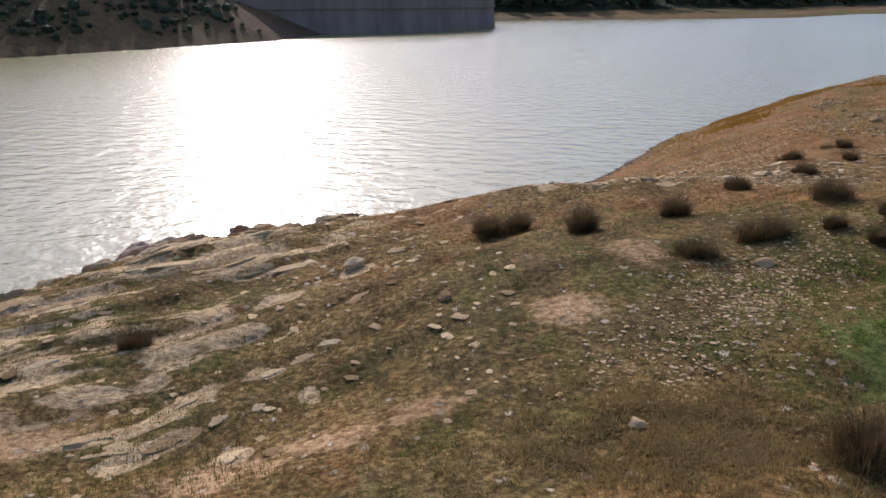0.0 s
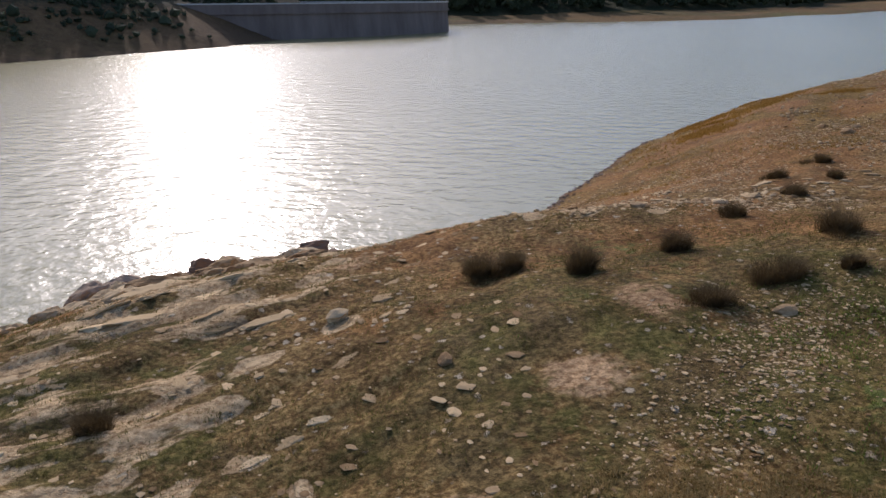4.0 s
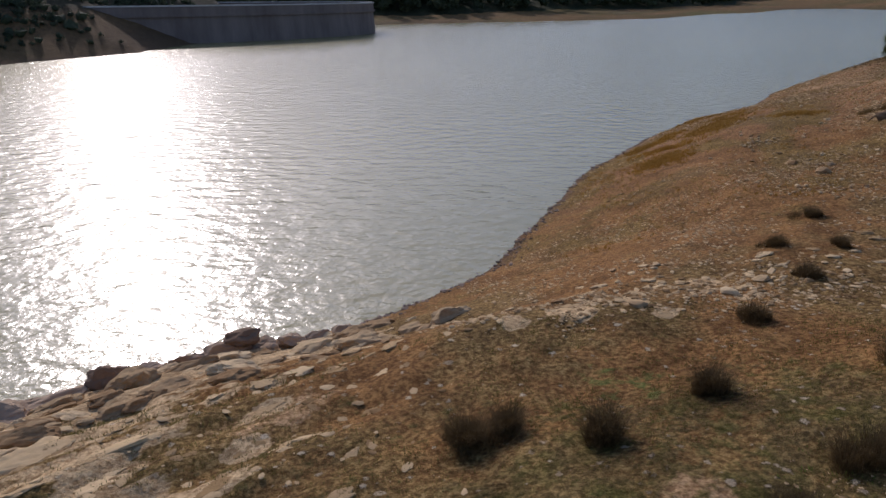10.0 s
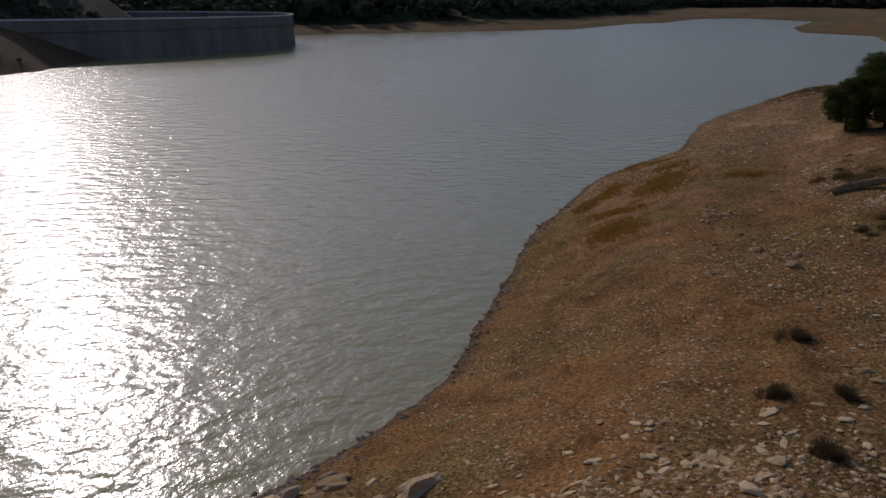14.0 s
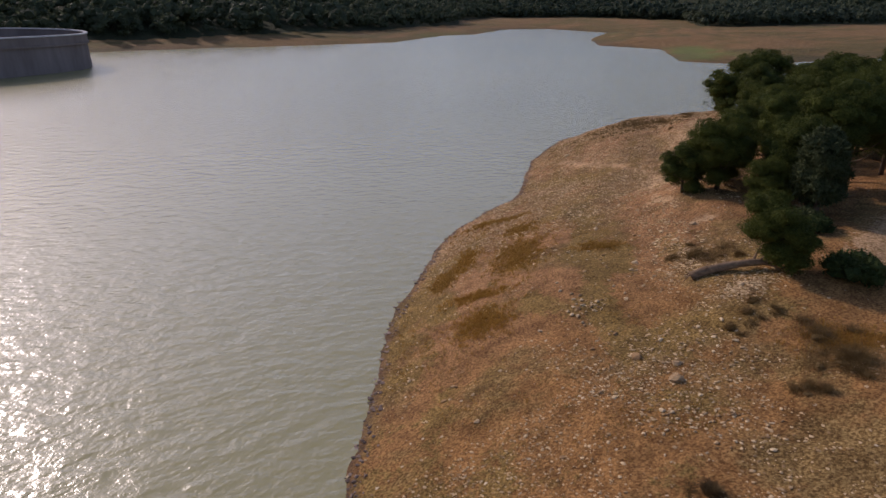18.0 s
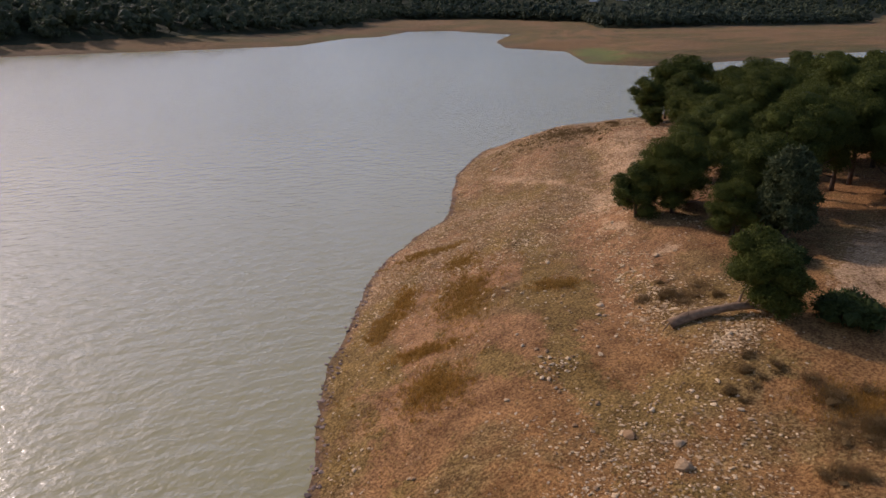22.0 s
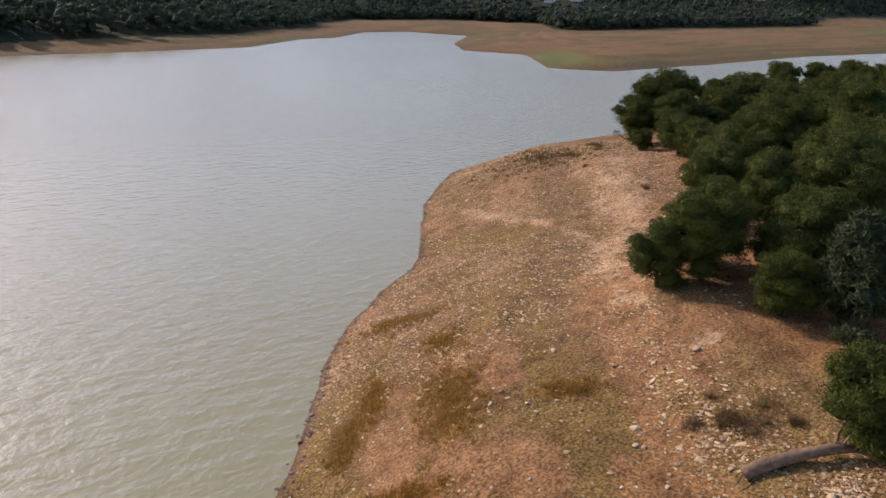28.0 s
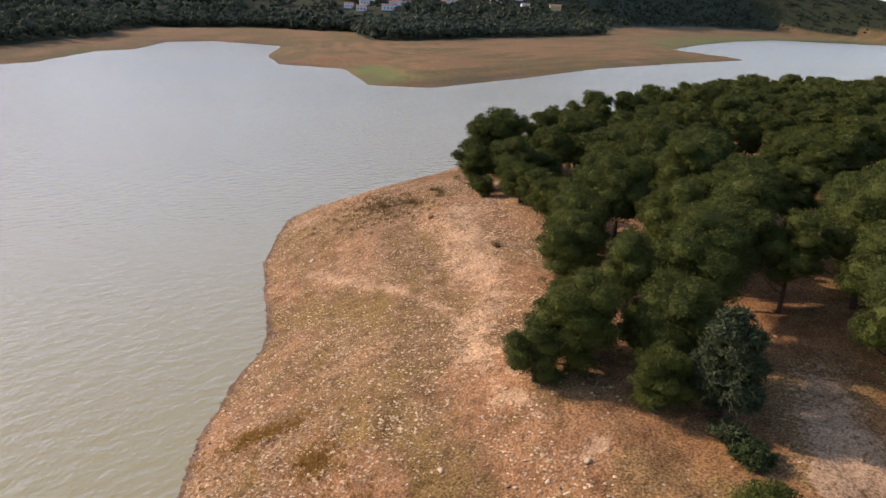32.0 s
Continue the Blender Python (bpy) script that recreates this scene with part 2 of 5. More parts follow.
EARTH = make_ground()
WATER = make_water()
NEEDLES = make_foliage("pine_needles", (0.022, 0.031, 0.010), (0.124, 0.143, 0.032), 0.22)
# distant leaf colour lightened and greyed: aerial haze painted into it
HAZED_LEAVES = make_foliage("far_woods", (0.038, 0.050, 0.033), (0.108, 0.128, 0.076), 0.4)
HOLM = make_foliage("holm_oak_leaves", (0.034, 0.044, 0.018), (0.095, 0.112, 0.050), 0.25)
SHRUB = make_foliage("dark_shrub", (0.022, 0.035, 0.012), (0.06, 0.08, 0.025), 0.15)
HAY = make_foliage("pale_hay", (0.23, 0.160, 0.062), (0.44, 0.32, 0.140), 0.4)
DRY = make_foliage("dry_tussock", (0.066, 0.043, 0.022), (0.20, 0.140, 0.070), 0.35)
SCRUBLEAF = make_foliage("brown_scrub", (0.105, 0.066, 0.028), (0.27, 0.185, 0.085), 0.35)
GRASS = make_foliage("short_grass", (0.085, 0.084, 0.024), (0.22, 0.185, 0.062), 0.45)
LUSH = make_foliage("green_grass", (0.115, 0.152, 0.030), (0.23, 0.275, 0.066), 0.4)
STRAW = make_foliage("orange_straw", (0.24, 0.130, 0.026), (0.50, 0.295, 0.078), 0.4)
BARK = make_plain("pine_bark", (0.045, 0.032, 0.024), (0.15, 0.105, 0.075), 9.0, 0.95, 0.03, stretch=(1, 1, 0.25))
DEADWOOD = make_plain("weathered_wood", (0.085, 0.052, 0.031), (0.33, 0.220, 0.135), 7.0, 0.9, 0.03, stretch=(0.2, 1, 1))
LIMESTONE = make_plain("limestone", (0.30, 0.182, 0.088), (0.70, 0.515, 0.295), 3.6, 0.95, 0.02, per_object=True)
CREAM = make_plain("cream_limestone", (0.40, 0.250, 0.114), (0.76, 0.550, 0.305), 3.0, 0.95, 0.02, per_object=True)
PEBBLE = make_plain("loose_stone", (0.25, 0.146, 0.064), (0.72, 0.510, 0.275), 5.0, 0.95, 0.025, islands=True)
WETROCK = make_plain("dark_wet_rock", (0.24, 0.155, 0.10), (0.53, 0.385, 0.26), 2.6, 0.92, 0.03, per_object=True)
DARKSTONE = make_plain("dark_wet_stone", (0.085, 0.055, 0.040), (0.27, 0.185, 0.13), 4.0, 0.8, 0.02, islands=True)
# stained concrete, its colour lifted to stand in for haze over the dam
CONCRETE = make_plain("stained_concrete", (0.15, 0.115, 0.10), (0.27, 0.215, 0.19), 0.35, 0.9, 0.05, stretch=(1, 1, 0.2))
COPING = make_plain("pale_concrete", (0.42, 0.40, 0.38), (0.60, 0.58, 0.55), 0.8, 0.9, 0.02)
RENDERWALL = make_plain("white_render", (0.62, 0.58, 0.52), (0.80, 0.77, 0.72), 0.9, 0.9, 0.01)
YELLOWWALL = make_plain("ochre_render", (0.50, 0.37, 0.16), (0.66, 0.50, 0.24), 0.9, 0.9, 0.01)
ROOFTILE = make_plain("clay_tiles", (0.24, 0.13, 0.09), (0.38, 0.23, 0.16), 2.0, 0.9, 0.03)
DARKGLASS = make_plain("window_glass", (0.02, 0.022, 0.025), (0.05, 0.055, 0.06), 1.0, 0.2, 0.0)
TIMBER = make_plain("painted_timber", (0.12, 0.07, 0.04), (0.22, 0.13, 0.08), 4.0, 0.7, 0.005)


# ---- the plan of the shores ----
NEAR_SHORE = [(-110, -160), (-60, -60), (-40, -12), (-25, 10), (-15.5, 23), (-12.4, 26.6), (-9.6, 28.2), (-6.4, 30.2), (-3.6, 30.6), (-1.2, 31.7),
              (1.0, 33.2), (3.6, 35.3), (6.6, 38.0), (8.4, 41.5), (11.1, 45.8), (13.9, 50.6), (16.0, 54.2), (20.2, 59.4), (24.2, 64.0), (28.2, 68.6),
              (34.2, 73.0), (42.3, 78.0), (47.5, 84.5), (54.0, 92.3), (60.5, 97.6), (66.8, 102.6), (74, 104.8), (90, 105.0), (130, 110), (210, 116),
              (330, 108), (520, 85), (900, 40), (2600, -60)]
FAR_SHORE = [(3900, 560), (2700, 640), (1900, 545), (1290, 434), (918, 352), (786, 271), (716, 213), (556, 221), (420, 222), (305, 207), (226, 200), (212, 219),
             (264, 281), (254, 315), (295, 371), (387, 462), (384, 535), (332, 522), (256, 440), (226, 428), (158, 358), (100, 340), (56, 329), (20, 316),
             (-30, 300), (-22, 292), (3, 287), (13, 272), (13.4, 250), (5, 237), (-16, 219), (-35, 209), (-43, 179), (-59, 156), (-78, 128), (-130, 60), (-160, -60)]
WOOD_EDGE = [(4600, -700), (4400, -250), (4300, 400), (4100, 940), (2900, 1010), (2000, 830), (1420, 690), (1362, 640), (760, 492), (530, 432), (473, 448), (600, 590), (560, 690), (420, 674), (335, 597), (298, 534), (136, 394),
             (56, 356), (14, 340), (-28, 304), (-52, 230), (-62, 190), (-84, 166), (-104, 140), (-160, 60), (-200, -120), (-900, -400), (-900, 2600), (4600, 2600)]


def line_distance(px, py, line):
    best = np.full(px.shape, 1e9)
    for (ax, ay), (bx, by) in zip(line[:-1], line[1:]):
        dx, dy = bx - ax, by - ay
        t = np.clip(((px - ax) * dx + (py - ay) * dy) / (dx * dx + dy * dy), 0, 1)
        best = np.minimum(best, np.hypot(px - ax - t * dx, py - ay - t * dy))
    return best


def inside(px, py, poly):
    odd = np.zeros(px.shape, bool)
    for (ax, ay), (bx, by) in zip(poly, poly[1:] + poly[:1]):
        if ay == by:
            continue
        odd ^= ((ay > py) != (by > py)) & (px < (bx - ax) * (py - ay) / (by - ay) + ax)
    return odd


LATTICE = np.random.RandomState(7).rand(256, 256)


def field(px, py, size, octaves=3, seed=0):
    """Smooth value noise, -1 to 1."""
    total, weight, amp = np.zeros(px.shape), 0.0, 1.0
    for k in range(octaves):
        u, v = px / size * 2 ** k + 17.3 * (seed + k), py / size * 2 ** k + 41.7 * (seed + 2 * k)
        iu, iv = np.floor(u).astype(int), np.floor(v).astype(int)
        fu, fv = u - iu, v - iv
        fu, fv = fu * fu * (3 - 2 * fu), fv * fv * (3 - 2 * fv)
        g = lambda a, b: LATTICE[a % 256, b % 256]
        total += amp * ((g(iu, iv) * (1 - fu) + g(iu + 1, iv) * fu) * (1 - fv) + (g(iu, iv + 1) * (1 - fu) + g(iu + 1, iv + 1) * fu) * fv)
        weight += amp
        amp *= 0.5
    return total / weight * 2 - 1


def soft_step(x, a, b):
    t = np.clip((x - a) / (b - a), 0, 1)
    return t * t * (3 - 2 * t)


def hump(px, py, x, y, rx, ry=None, turn=0.0):
    ry = ry or rx
    c, s = math.cos(radians(turn)), math.sin(radians(turn))
    u, v = (px - x) * c + (py - y) * s, -(px - x) * s + (py - y) * c
    return np.exp(-(u / rx) ** 2 - (v / ry) ** 2)


def shore(px, py):
    """Distance from the waterline (plus on land), and whether the near bank is the closer one."""
    dn, df = line_distance(px, py, NEAR_SHORE), line_distance(px, py, FAR_SHORE)
    wet = inside(px, py, NEAR_SHORE + FAR_SHORE)
    near = dn < df
    rough = field(px, py, 2.2, 3, 3) * np.where(near, 0.35, 1.6)
    return np.where(wet, -1, 1) * np.minimum(dn, df) + rough * np.exp(-np.minimum(dn, df) / 6), near


def height(px, py):
    px, py = np.asarray(px, float), np.asarray(py, float)
    d, near = shore(px, py)
    bank = np.interp(d, [-40, -6, 0, 2, 4, 10, 13, 16, 20, 25, 40, 90], [-8, -1.6, 0, 0.85, 1.7, 4.05, 4.6, 5.0, 5.9, 6.5, 7.6, 9.5])
    rocky = hump(px, py, -7, 26, 8, 4.0, 31) * soft_step(d, 0.1, 2.0)
    bank += 0.2 * rocky
    bank -= 1.0 * soft_step(d, 12, 20) * soft_step(-py, -15, -8)
    bank += 0.6 * soft_step(d, 14, 18) * soft_step(py, 32, 40)
    bank -= 1.2 * soft_step(d, 12, 24) * soft_step(px + py, 140, 175)
    bank -= 0.75 * hump(px, py, -4, 12.2, 5.0, 5.5) + 0.5 * hump(px, py, 6.5, 13.2, 2.0)
    bank += soft_step(d, 0.3, 2.0) * (0.45 * hump(px, py, 1.5, 22.5, 3.2, 2.2) + 0.4 * hump(px, py, 6, 22, 3, 2)) + 0.6 * hump(px, py, 40, 53, 6) + 0.35 * hump(px, py, 67, 89, 8) * soft_step(d, 0.5, 4)
    dry = soft_step(d, 0.2, 3.0)
    bank += dry * (0.16 * field(px, py, 3.5, 3, 1) + 0.07 * field(px, py, 0.9, 2, 2) + 0.3 * field(px, py, 14.0, 2, 5))
    # limestone ledges along the first shore
    u = (px * -0.515 + py * 0.857)
    ledge = np.abs(((u + 1.2 * field(px, py, 5, 2, 9)) / 1.35) % 1.0 - 0.5) * 2
    bank += hump(px, py, -8, 19, 13, 9, 31) * dry * 0.13 * (soft_step(ledge, 0.35, 0.6) - 0.5)
    far = np.interp(d, [-60, -4, 0, 6, 20, 60, 160, 400, 1500], [-8, -1, 0, 0.7, 2.4, 4.6, 6.0, 8.0, 12.0])
    far += soft_step(d, 1, 20) * (0.9 * field(px, py, 28, 3, 4) + 0.25 * field(px, py, 7, 2, 6))
    w = line_distance(px, py, WOOD_EDGE) * np.where(inside(px, py, WOOD_EDGE), 1, -1)
    far += soft_step(w, 0, 30) * 1.5 + np.interp(w, [0, 60, 500, 1200], [0, 6, 95, 170]) * (1 + 0.3 * field(px, py, 260, 3, 8))
    far += soft_step(-px, 24, 44) * soft_step(py, 40, 90) * soft_step(-py, -320, -240) * np.interp(d, [0, 3, 20, 60], [0, 1.2, 7.5, 15])
    far += soft_step(px, 1200, 2400) * soft_step(w, 0, 350) * 130 + soft_step(px, 1150, 1900) * np.interp(d, [0, 60, 400, 900], [0, 3, 26, 50])
    behind_dam = (px < 14) & (py > 205) & (py < 300) & (px > -33)
    far = np.where(behind_dam & ~near, np.minimum(far, np.interp(d, [0, 3.2, 5.2, 20], [-1, -1, 6.8, 7.4])) , far)
    return np.where(near, bank, far)


def ground_z(x, y):
    return float(height(np.array([x]), np.array([y]))[0])


# ---- building helpers ----
def big_mesh(name, verts, tris, material, smooth=False):
    """A mesh of triangles straight from arrays."""
    verts, tris = np.asarray(verts, np.float32), np.asarray(tris, np.int32)
    me = bpy.data.meshes.new(name)
    me.vertices.add(len(verts))
    me.vertices.foreach_set("co", verts.ravel())
    me.loops.add(tris.size)
    me.loops.foreach_set("vertex_index", tris.ravel())
    me.polygons.add(len(tris))
    me.polygons.foreach_set("loop_start", np.arange(0, tris.size, tris.shape[1], dtype=np.int32))
    me.polygons.foreach_set("use_smooth", np.full(len(tris), smooth))
    me.materials.append(material)
    me.update(calc_edges=True)
    me.validate()
    return me


def part(name, bm, material, parent=None, label=""):
    me = bpy.data.meshes.new(name)
    bm.to_mesh(me)
    bm.free()
    me.materials.append(material)
    ob = new(name, me)
    ob.parent = parent
    if label:
        tagged(ob, label)
    return ob


def thing(name, at, label, category, group="", turn=0.0):
    ob = new(name)
    ob.empty_display_size = 0.2
    ob.matrix_world = pose(*at, 0, 0, turn)
    return tagged(ob, label, category, group)


def lump(rng, sub=1, rough=0.25, flat=1.0, ragged=0.0):
    """A rough stone: verts and triangles."""
    bm = bmesh.new()
    bmesh.ops.create_icosphere(bm, subdivisions=sub, radius=1.0)
    cuts = [(Vector(rng.normal(size=3)).normalized(), rng.uniform(0.55, 0.9)) for _ in range(9)]
    shift = Vector(rng.rand(3) * 50)
    for v in bm.verts:
        for nrm, k in cuts:
            over = v.co.dot(nrm) - k
            if over > 0:
                v.co -= nrm * over * 0.97
        v.co *= 1 + rough * noise.noise(v.co * 1.7 + shift) + ragged * (noise.noise(v.co * 4.5 + shift) + 0.6 * noise.noise(v.co * 10 + shift)) + (0.4 * rough * rng.uniform(-1, 1) if sub == 1 else 0)
        v.co.z *= flat
    vs, fs = np.array([v.co[:] for v in bm.verts]), np.array([[v.index for v in f.verts] for f in bm.faces])
    bm.free()
    return vs, fs


def scatter_mesh(name, protos, xs, ys, sizes, rng, material, sink=0.25, flat=(0.18, 0.36), tilt=0.3):
    """Many small stones in one mesh."""
    zs = height(xs, ys)
    verts, tris, base = [], [], 0
    for i in range(len(xs)):
        v, f = protos[rng.randint(len(protos))]
        a = rng.uniform(0, 6.283)
        s = sizes[i]
        sx, sy, sz = s * rng.uniform(0.75, 1.3), s * rng.uniform(0.6, 1.0), s * rng.uniform(*flat)
        p = v * (sx, sy, sz)
        c, q = math.cos(a), math.sin(a)
        p = np.stack([p[:, 0] * c - p[:, 1] * q, p[:, 0] * q + p[:, 1] * c, p[:, 2]], 1)
        verts.append(p + (xs[i], ys[i], zs[i] + sz * (1 - 2 * sink)))
        tris.append(f + base)
        base += len(v)
    return big_mesh(name, np.concatenate(verts), np.concatenate(tris), material)


def blades(name, xs, ys, tall, spread, count, width, rng, material, lean=0.5):
    """Tufts of grass: each blade one bent strip."""
    k = len(xs)
    zs = height(xs, ys)
    n = k * count
    cx, cy, cz = (np.repeat(a, count) for a in (xs, ys, zs))
    h = np.repeat(tall, count) * rng.uniform(0.35, 1.15, n)
    sp = np.repeat(spread, count)
    a, r = rng.uniform(0, 2 * np.pi, n), np.sqrt(rng.uniform(0, 1, n))
    bx, by = cx + np.cos(a) * r * sp, cy + np.sin(a) * r * sp
    b = a + rng.normal(0, 0.6, n)
    out = h * lean * rng.uniform(0.2, 1.2, n) * (0.4 + r)
    w = width * rng.uniform(0.6, 1.3, n)
    px, py = -np.sin(b) * w, np.cos(b) * w
    mx, my, tx, ty = bx + np.cos(b) * out * 0.35, by + np.sin(b) * out * 0.35, bx + np.cos(b) * out, by + np.sin(b) * out
    v = np.empty((n, 5, 3), np.float32)
    v[:, 0] = np.stack([bx - px, by - py, cz - 0.03], 1)
    v[:, 1] = np.stack([bx + px, by + py, cz - 0.03], 1)
    v[:, 2] = np.stack([mx + px * 0.8, my + py * 0.8, cz + h * 0.6], 1)
    v[:, 3] = np.stack([mx - px * 0.8, my - py * 0.8, cz + h * 0.6], 1)
    v[:, 4] = np.stack([tx, ty, cz + h], 1)
    o = (np.arange(n) * 5)[:, None]
    f = np.concatenate([o + (0, 1, 2), o + (0, 2, 3), o + (3, 2, 4)])
    return big_mesh(name, v.reshape(-1, 3), f, material)


def tube(bm, points, radii, sides=8, cap=True):
    rings = []
    for i, p in enumerate(points):
        p = Vector(p)
        d = (Vector(points[min(i + 1, len(points) - 1)]) - Vector(points[max(i - 1, 0)])).normalized()
        side = d.orthogonal().normalized() if abs(d.z) > 0.95 else d.cross(Vector((0, 0, 1))).normalized()
        up = side.cross(d)
        rings.append([bm.verts.new(p + (side * math.cos(k * 6.2832 / sides) + up * math.sin(k * 6.2832 / sides)) * radii[i]) for k in range(sides)])
    for a, b in zip(rings[:-1], rings[1:]):
        for k in range(sides):
            f = bm.faces.new((a[k], a[(k + 1) % sides], b[(k + 1) % sides], b[k]))
            f.smooth = True
    if cap:
        bm.faces.new(rings[0][::-1])
        bm.faces.new(rings[-1])


def box(bm, x0, y0, z0, x1, y1, z1):
    v = [bm.verts.new(p) for p in ((x0, y0, z0), (x1, y0, z0), (x1, y1, z0), (x0, y1, z0), (x0, y0, z1), (x1, y0, z1), (x1, y1, z1), (x0, y1, z1))]
    for f in ((3, 2, 1, 0), (4, 5, 6, 7), (0, 1, 5, 4), (1, 2, 6, 5), (2, 3, 7, 6), (3, 0, 4, 7)):
        bm.faces.new([v[k] for k in f])


# ---- ground and water ----
def axis(knots):
    """Grid lines: (from, to, step at the start, step at the end) stretches."""
    out = []
    for a, b, s0, s1 in knots:
        x = a
        while x < b - 1e-6:
            out.append(x)
            x += s0 + (s1 - s0) * (x - a) / (b - a)
    out.append(knots[-1][1])
    return np.array(out)


gx = axis([(-1600, -140, 120, 6), (-140, -18, 3, 0.9), (-18, -10, 0.3, 0.3), (-10, 1.5, 0.12, 0.12), (1.5, 46, 0.3, 0.3), (46, 120, 0.5, 1.2), (120, 480, 2.6, 5), (480, 4600, 6, 160)])
gy = axis([(-420, -12, 60, 1.2), (-12, 3, 1.0, 0.4), (3, 7.5, 0.3, 0.3), (7.5, 16.5, 0.12, 0.12), (16.5, 62, 0.3, 0.3), (62, 125, 0.5, 1.2), (125, 560, 2.4, 4), (560, 2700, 6, 160)])
X, Y = np.meshgrid(gx, gy)
FX, FY = X.ravel(), Y.ravel()
FZ = height(FX, FY)
nx, ny = len(gx), len(gy)
ids = np.arange(nx * ny).reshape(ny, nx)
quads = np.stack([ids[:-1, :-1], ids[:-1, 1:], ids[1:, 1:], ids[1:, :-1]], -1).reshape(-1, 4)
ground_mesh = big_mesh("ground", np.stack([FX, FY, FZ], 1), quads, EARTH, True)
D, NEAR = shore(FX, FY)
first = soft_step(-FY, -30, -21) * NEAR                      # the grassy bank where the walk begins
# limestone beds: x, y, length, width
LEDGES = [(-1.9, 15.3, 0.62, 0.34), (-3.7, 12.5, 0.66, 0.34), (-4.6, 13.4, 0.42, 0.5), (-4.8, 12.6, 0.42, 0.22), (-3.3, 14.1, 0.62, 0.26), (-4.5, 15.8, 0.9, 0.26), (-2.9, 11.0, 0.58, 0.22), (-2.0, 10.2, 0.26, 0.36),
          (-4.0, 10.3, 0.7, 0.26), (-4.3, 9.8, 0.5, 0.2), (-5.0, 9.3, 0.95, 0.28), (-4.3, 8.9, 0.36, 0.36), (-4.5, 8.6, 0.42, 0.26), (-3.9, 9.2, 0.66, 0.26), (-2.8, 8.7, 0.48, 0.42), (-7.0, 11.3, 0.66, 0.22),
          (-6.9, 10.6, 0.48, 0.22), (-5.7, 10.4, 0.66, 0.22), (-4.8, 10.9, 0.32, 0.16), (-8.0, 14.2, 0.8, 0.34), (-7.7, 14.9, 0.8, 0.34), (-9.2, 14.1, 0.95, 0.42)]
SHORE_LEDGES = [(-6.3, 16.6, 1.6, 0.5), (-4.9, 16.3, 1.0, 0.4), (-3.2, 17.2, 0.9, 0.36), (-7.6, 17.4, 1.8, 0.6), (-7.6, 22.8, 2.2, 0.6), (-7.2, 19.9, 1.8, 0.8), (-5.2, 18.0, 1.0, 0.55), (-5.3, 19.0, 1.8, 0.5), (-3.7, 21.3, 0.66, 0.4), (-2.7, 21.6, 0.66, 0.4), (-2.5, 20.0, 0.8, 0.34), (-2.8, 18.4, 0.66, 0.42), (-4.5, 17.0, 1.0, 0.55),
                (4.8, 21.8, 0.8, 0.4), (6.3, 22.3, 0.66, 0.7), (3.1, 21.9, 0.55, 0.5), (4.5, 22.4, 0.85, 0.5), (6.6, 21.3, 0.66, 0.42), (5.5, 23.2, 0.45, 0.25), (9.3, 22.2, 0.95, 0.34), (9.1, 24.2, 0.45, 0.5)]
patches = (hump(FX, FY, 2.3, 11.8, 1.0, 0.8) + hump(FX, FY, -0.4, 9.0, 1.9, 0.55, 31) + 1.2 * hump(FX, FY, -6.4, 9.2, 1.5, 0.8, 31) + 1.25 * hump(FX, FY, 4.2, 13.9, 0.8, 1.5, 20) + 0.55 * hump(FX, FY, 2.2, 14.0, 0.5, 0.6)
           + 0.7 * hump(FX, FY, -3.2, 8.0, 1.6, 0.7, 31) + 0.6 * hump(FX, FY, -2.0, 19.5, 2.5, 1.2, 31))
patches = patches * np.clip(0.74 + 1.0 * field(FX, FY, 0.9, 3, 23), 0, 1.0)
bank_red = NEAR * soft_step(FY, 20, 30) * (0.70 + 0.95 * field(FX, FY, 4.5, 4, 11)) * (1 - 0.25 * soft_step(FY, 48, 66))
red_val = np.clip(np.where(NEAR, (0.36 + 0.24 * soft_step(FY, 11, 18) + 0.6 * field(FX, FY, 3.0, 3, 24)) * first, 0.16) + bank_red + 0.4 * hump(FX, FY, 0.2, 19.2, 2.6, 2.2, 31), 0, 1)
pale_val = np.clip(1.15 * patches + NEAR * (0.46 * soft_step(FY, 46, 66) + 0.25 * field(FX, FY, 6, 3, 21) * soft_step(FY, 36, 50)) + ~NEAR * (0.30 * soft_step(field(FX, FY, 55, 3, 22), 0.1, 0.6) + 1.1 * hump(FX, FY, 556, 252, 9, 9)), 0, 1)
grove_floor = soft_step(D, 19, 24) * soft_step(FX, 34, 40) * NEAR
red_val = np.maximum(red_val, 0.62 * grove_floor)
grass_val = np.clip(first * (0.74 + 0.75 * field(FX, FY, 2.6, 3, 12)) * soft_step(D, 0.5, 5) * (1 - 0.5 * soft_step(FY, 13, 21)) - 0.75 * patches
                    + NEAR * soft_step(FY, 22, 34) * (0.42 + 0.75 * field(FX, FY, 3.0, 4, 13)) * (1 - 0.25 * soft_step(FY, 60, 75)) + 0.05 * hump(FX, FY, 23, 36, 9, 6)
                    + ~NEAR * (0.60 + 1.0 * field(FX * 0.6 + FY * 0.5, FY * 1.6 - FX * 0.5, 34, 4, 14) - 0.45 * soft_step(-FX, 15, 30)), 0, 1) * (1 - 0.7 * grove_floor)
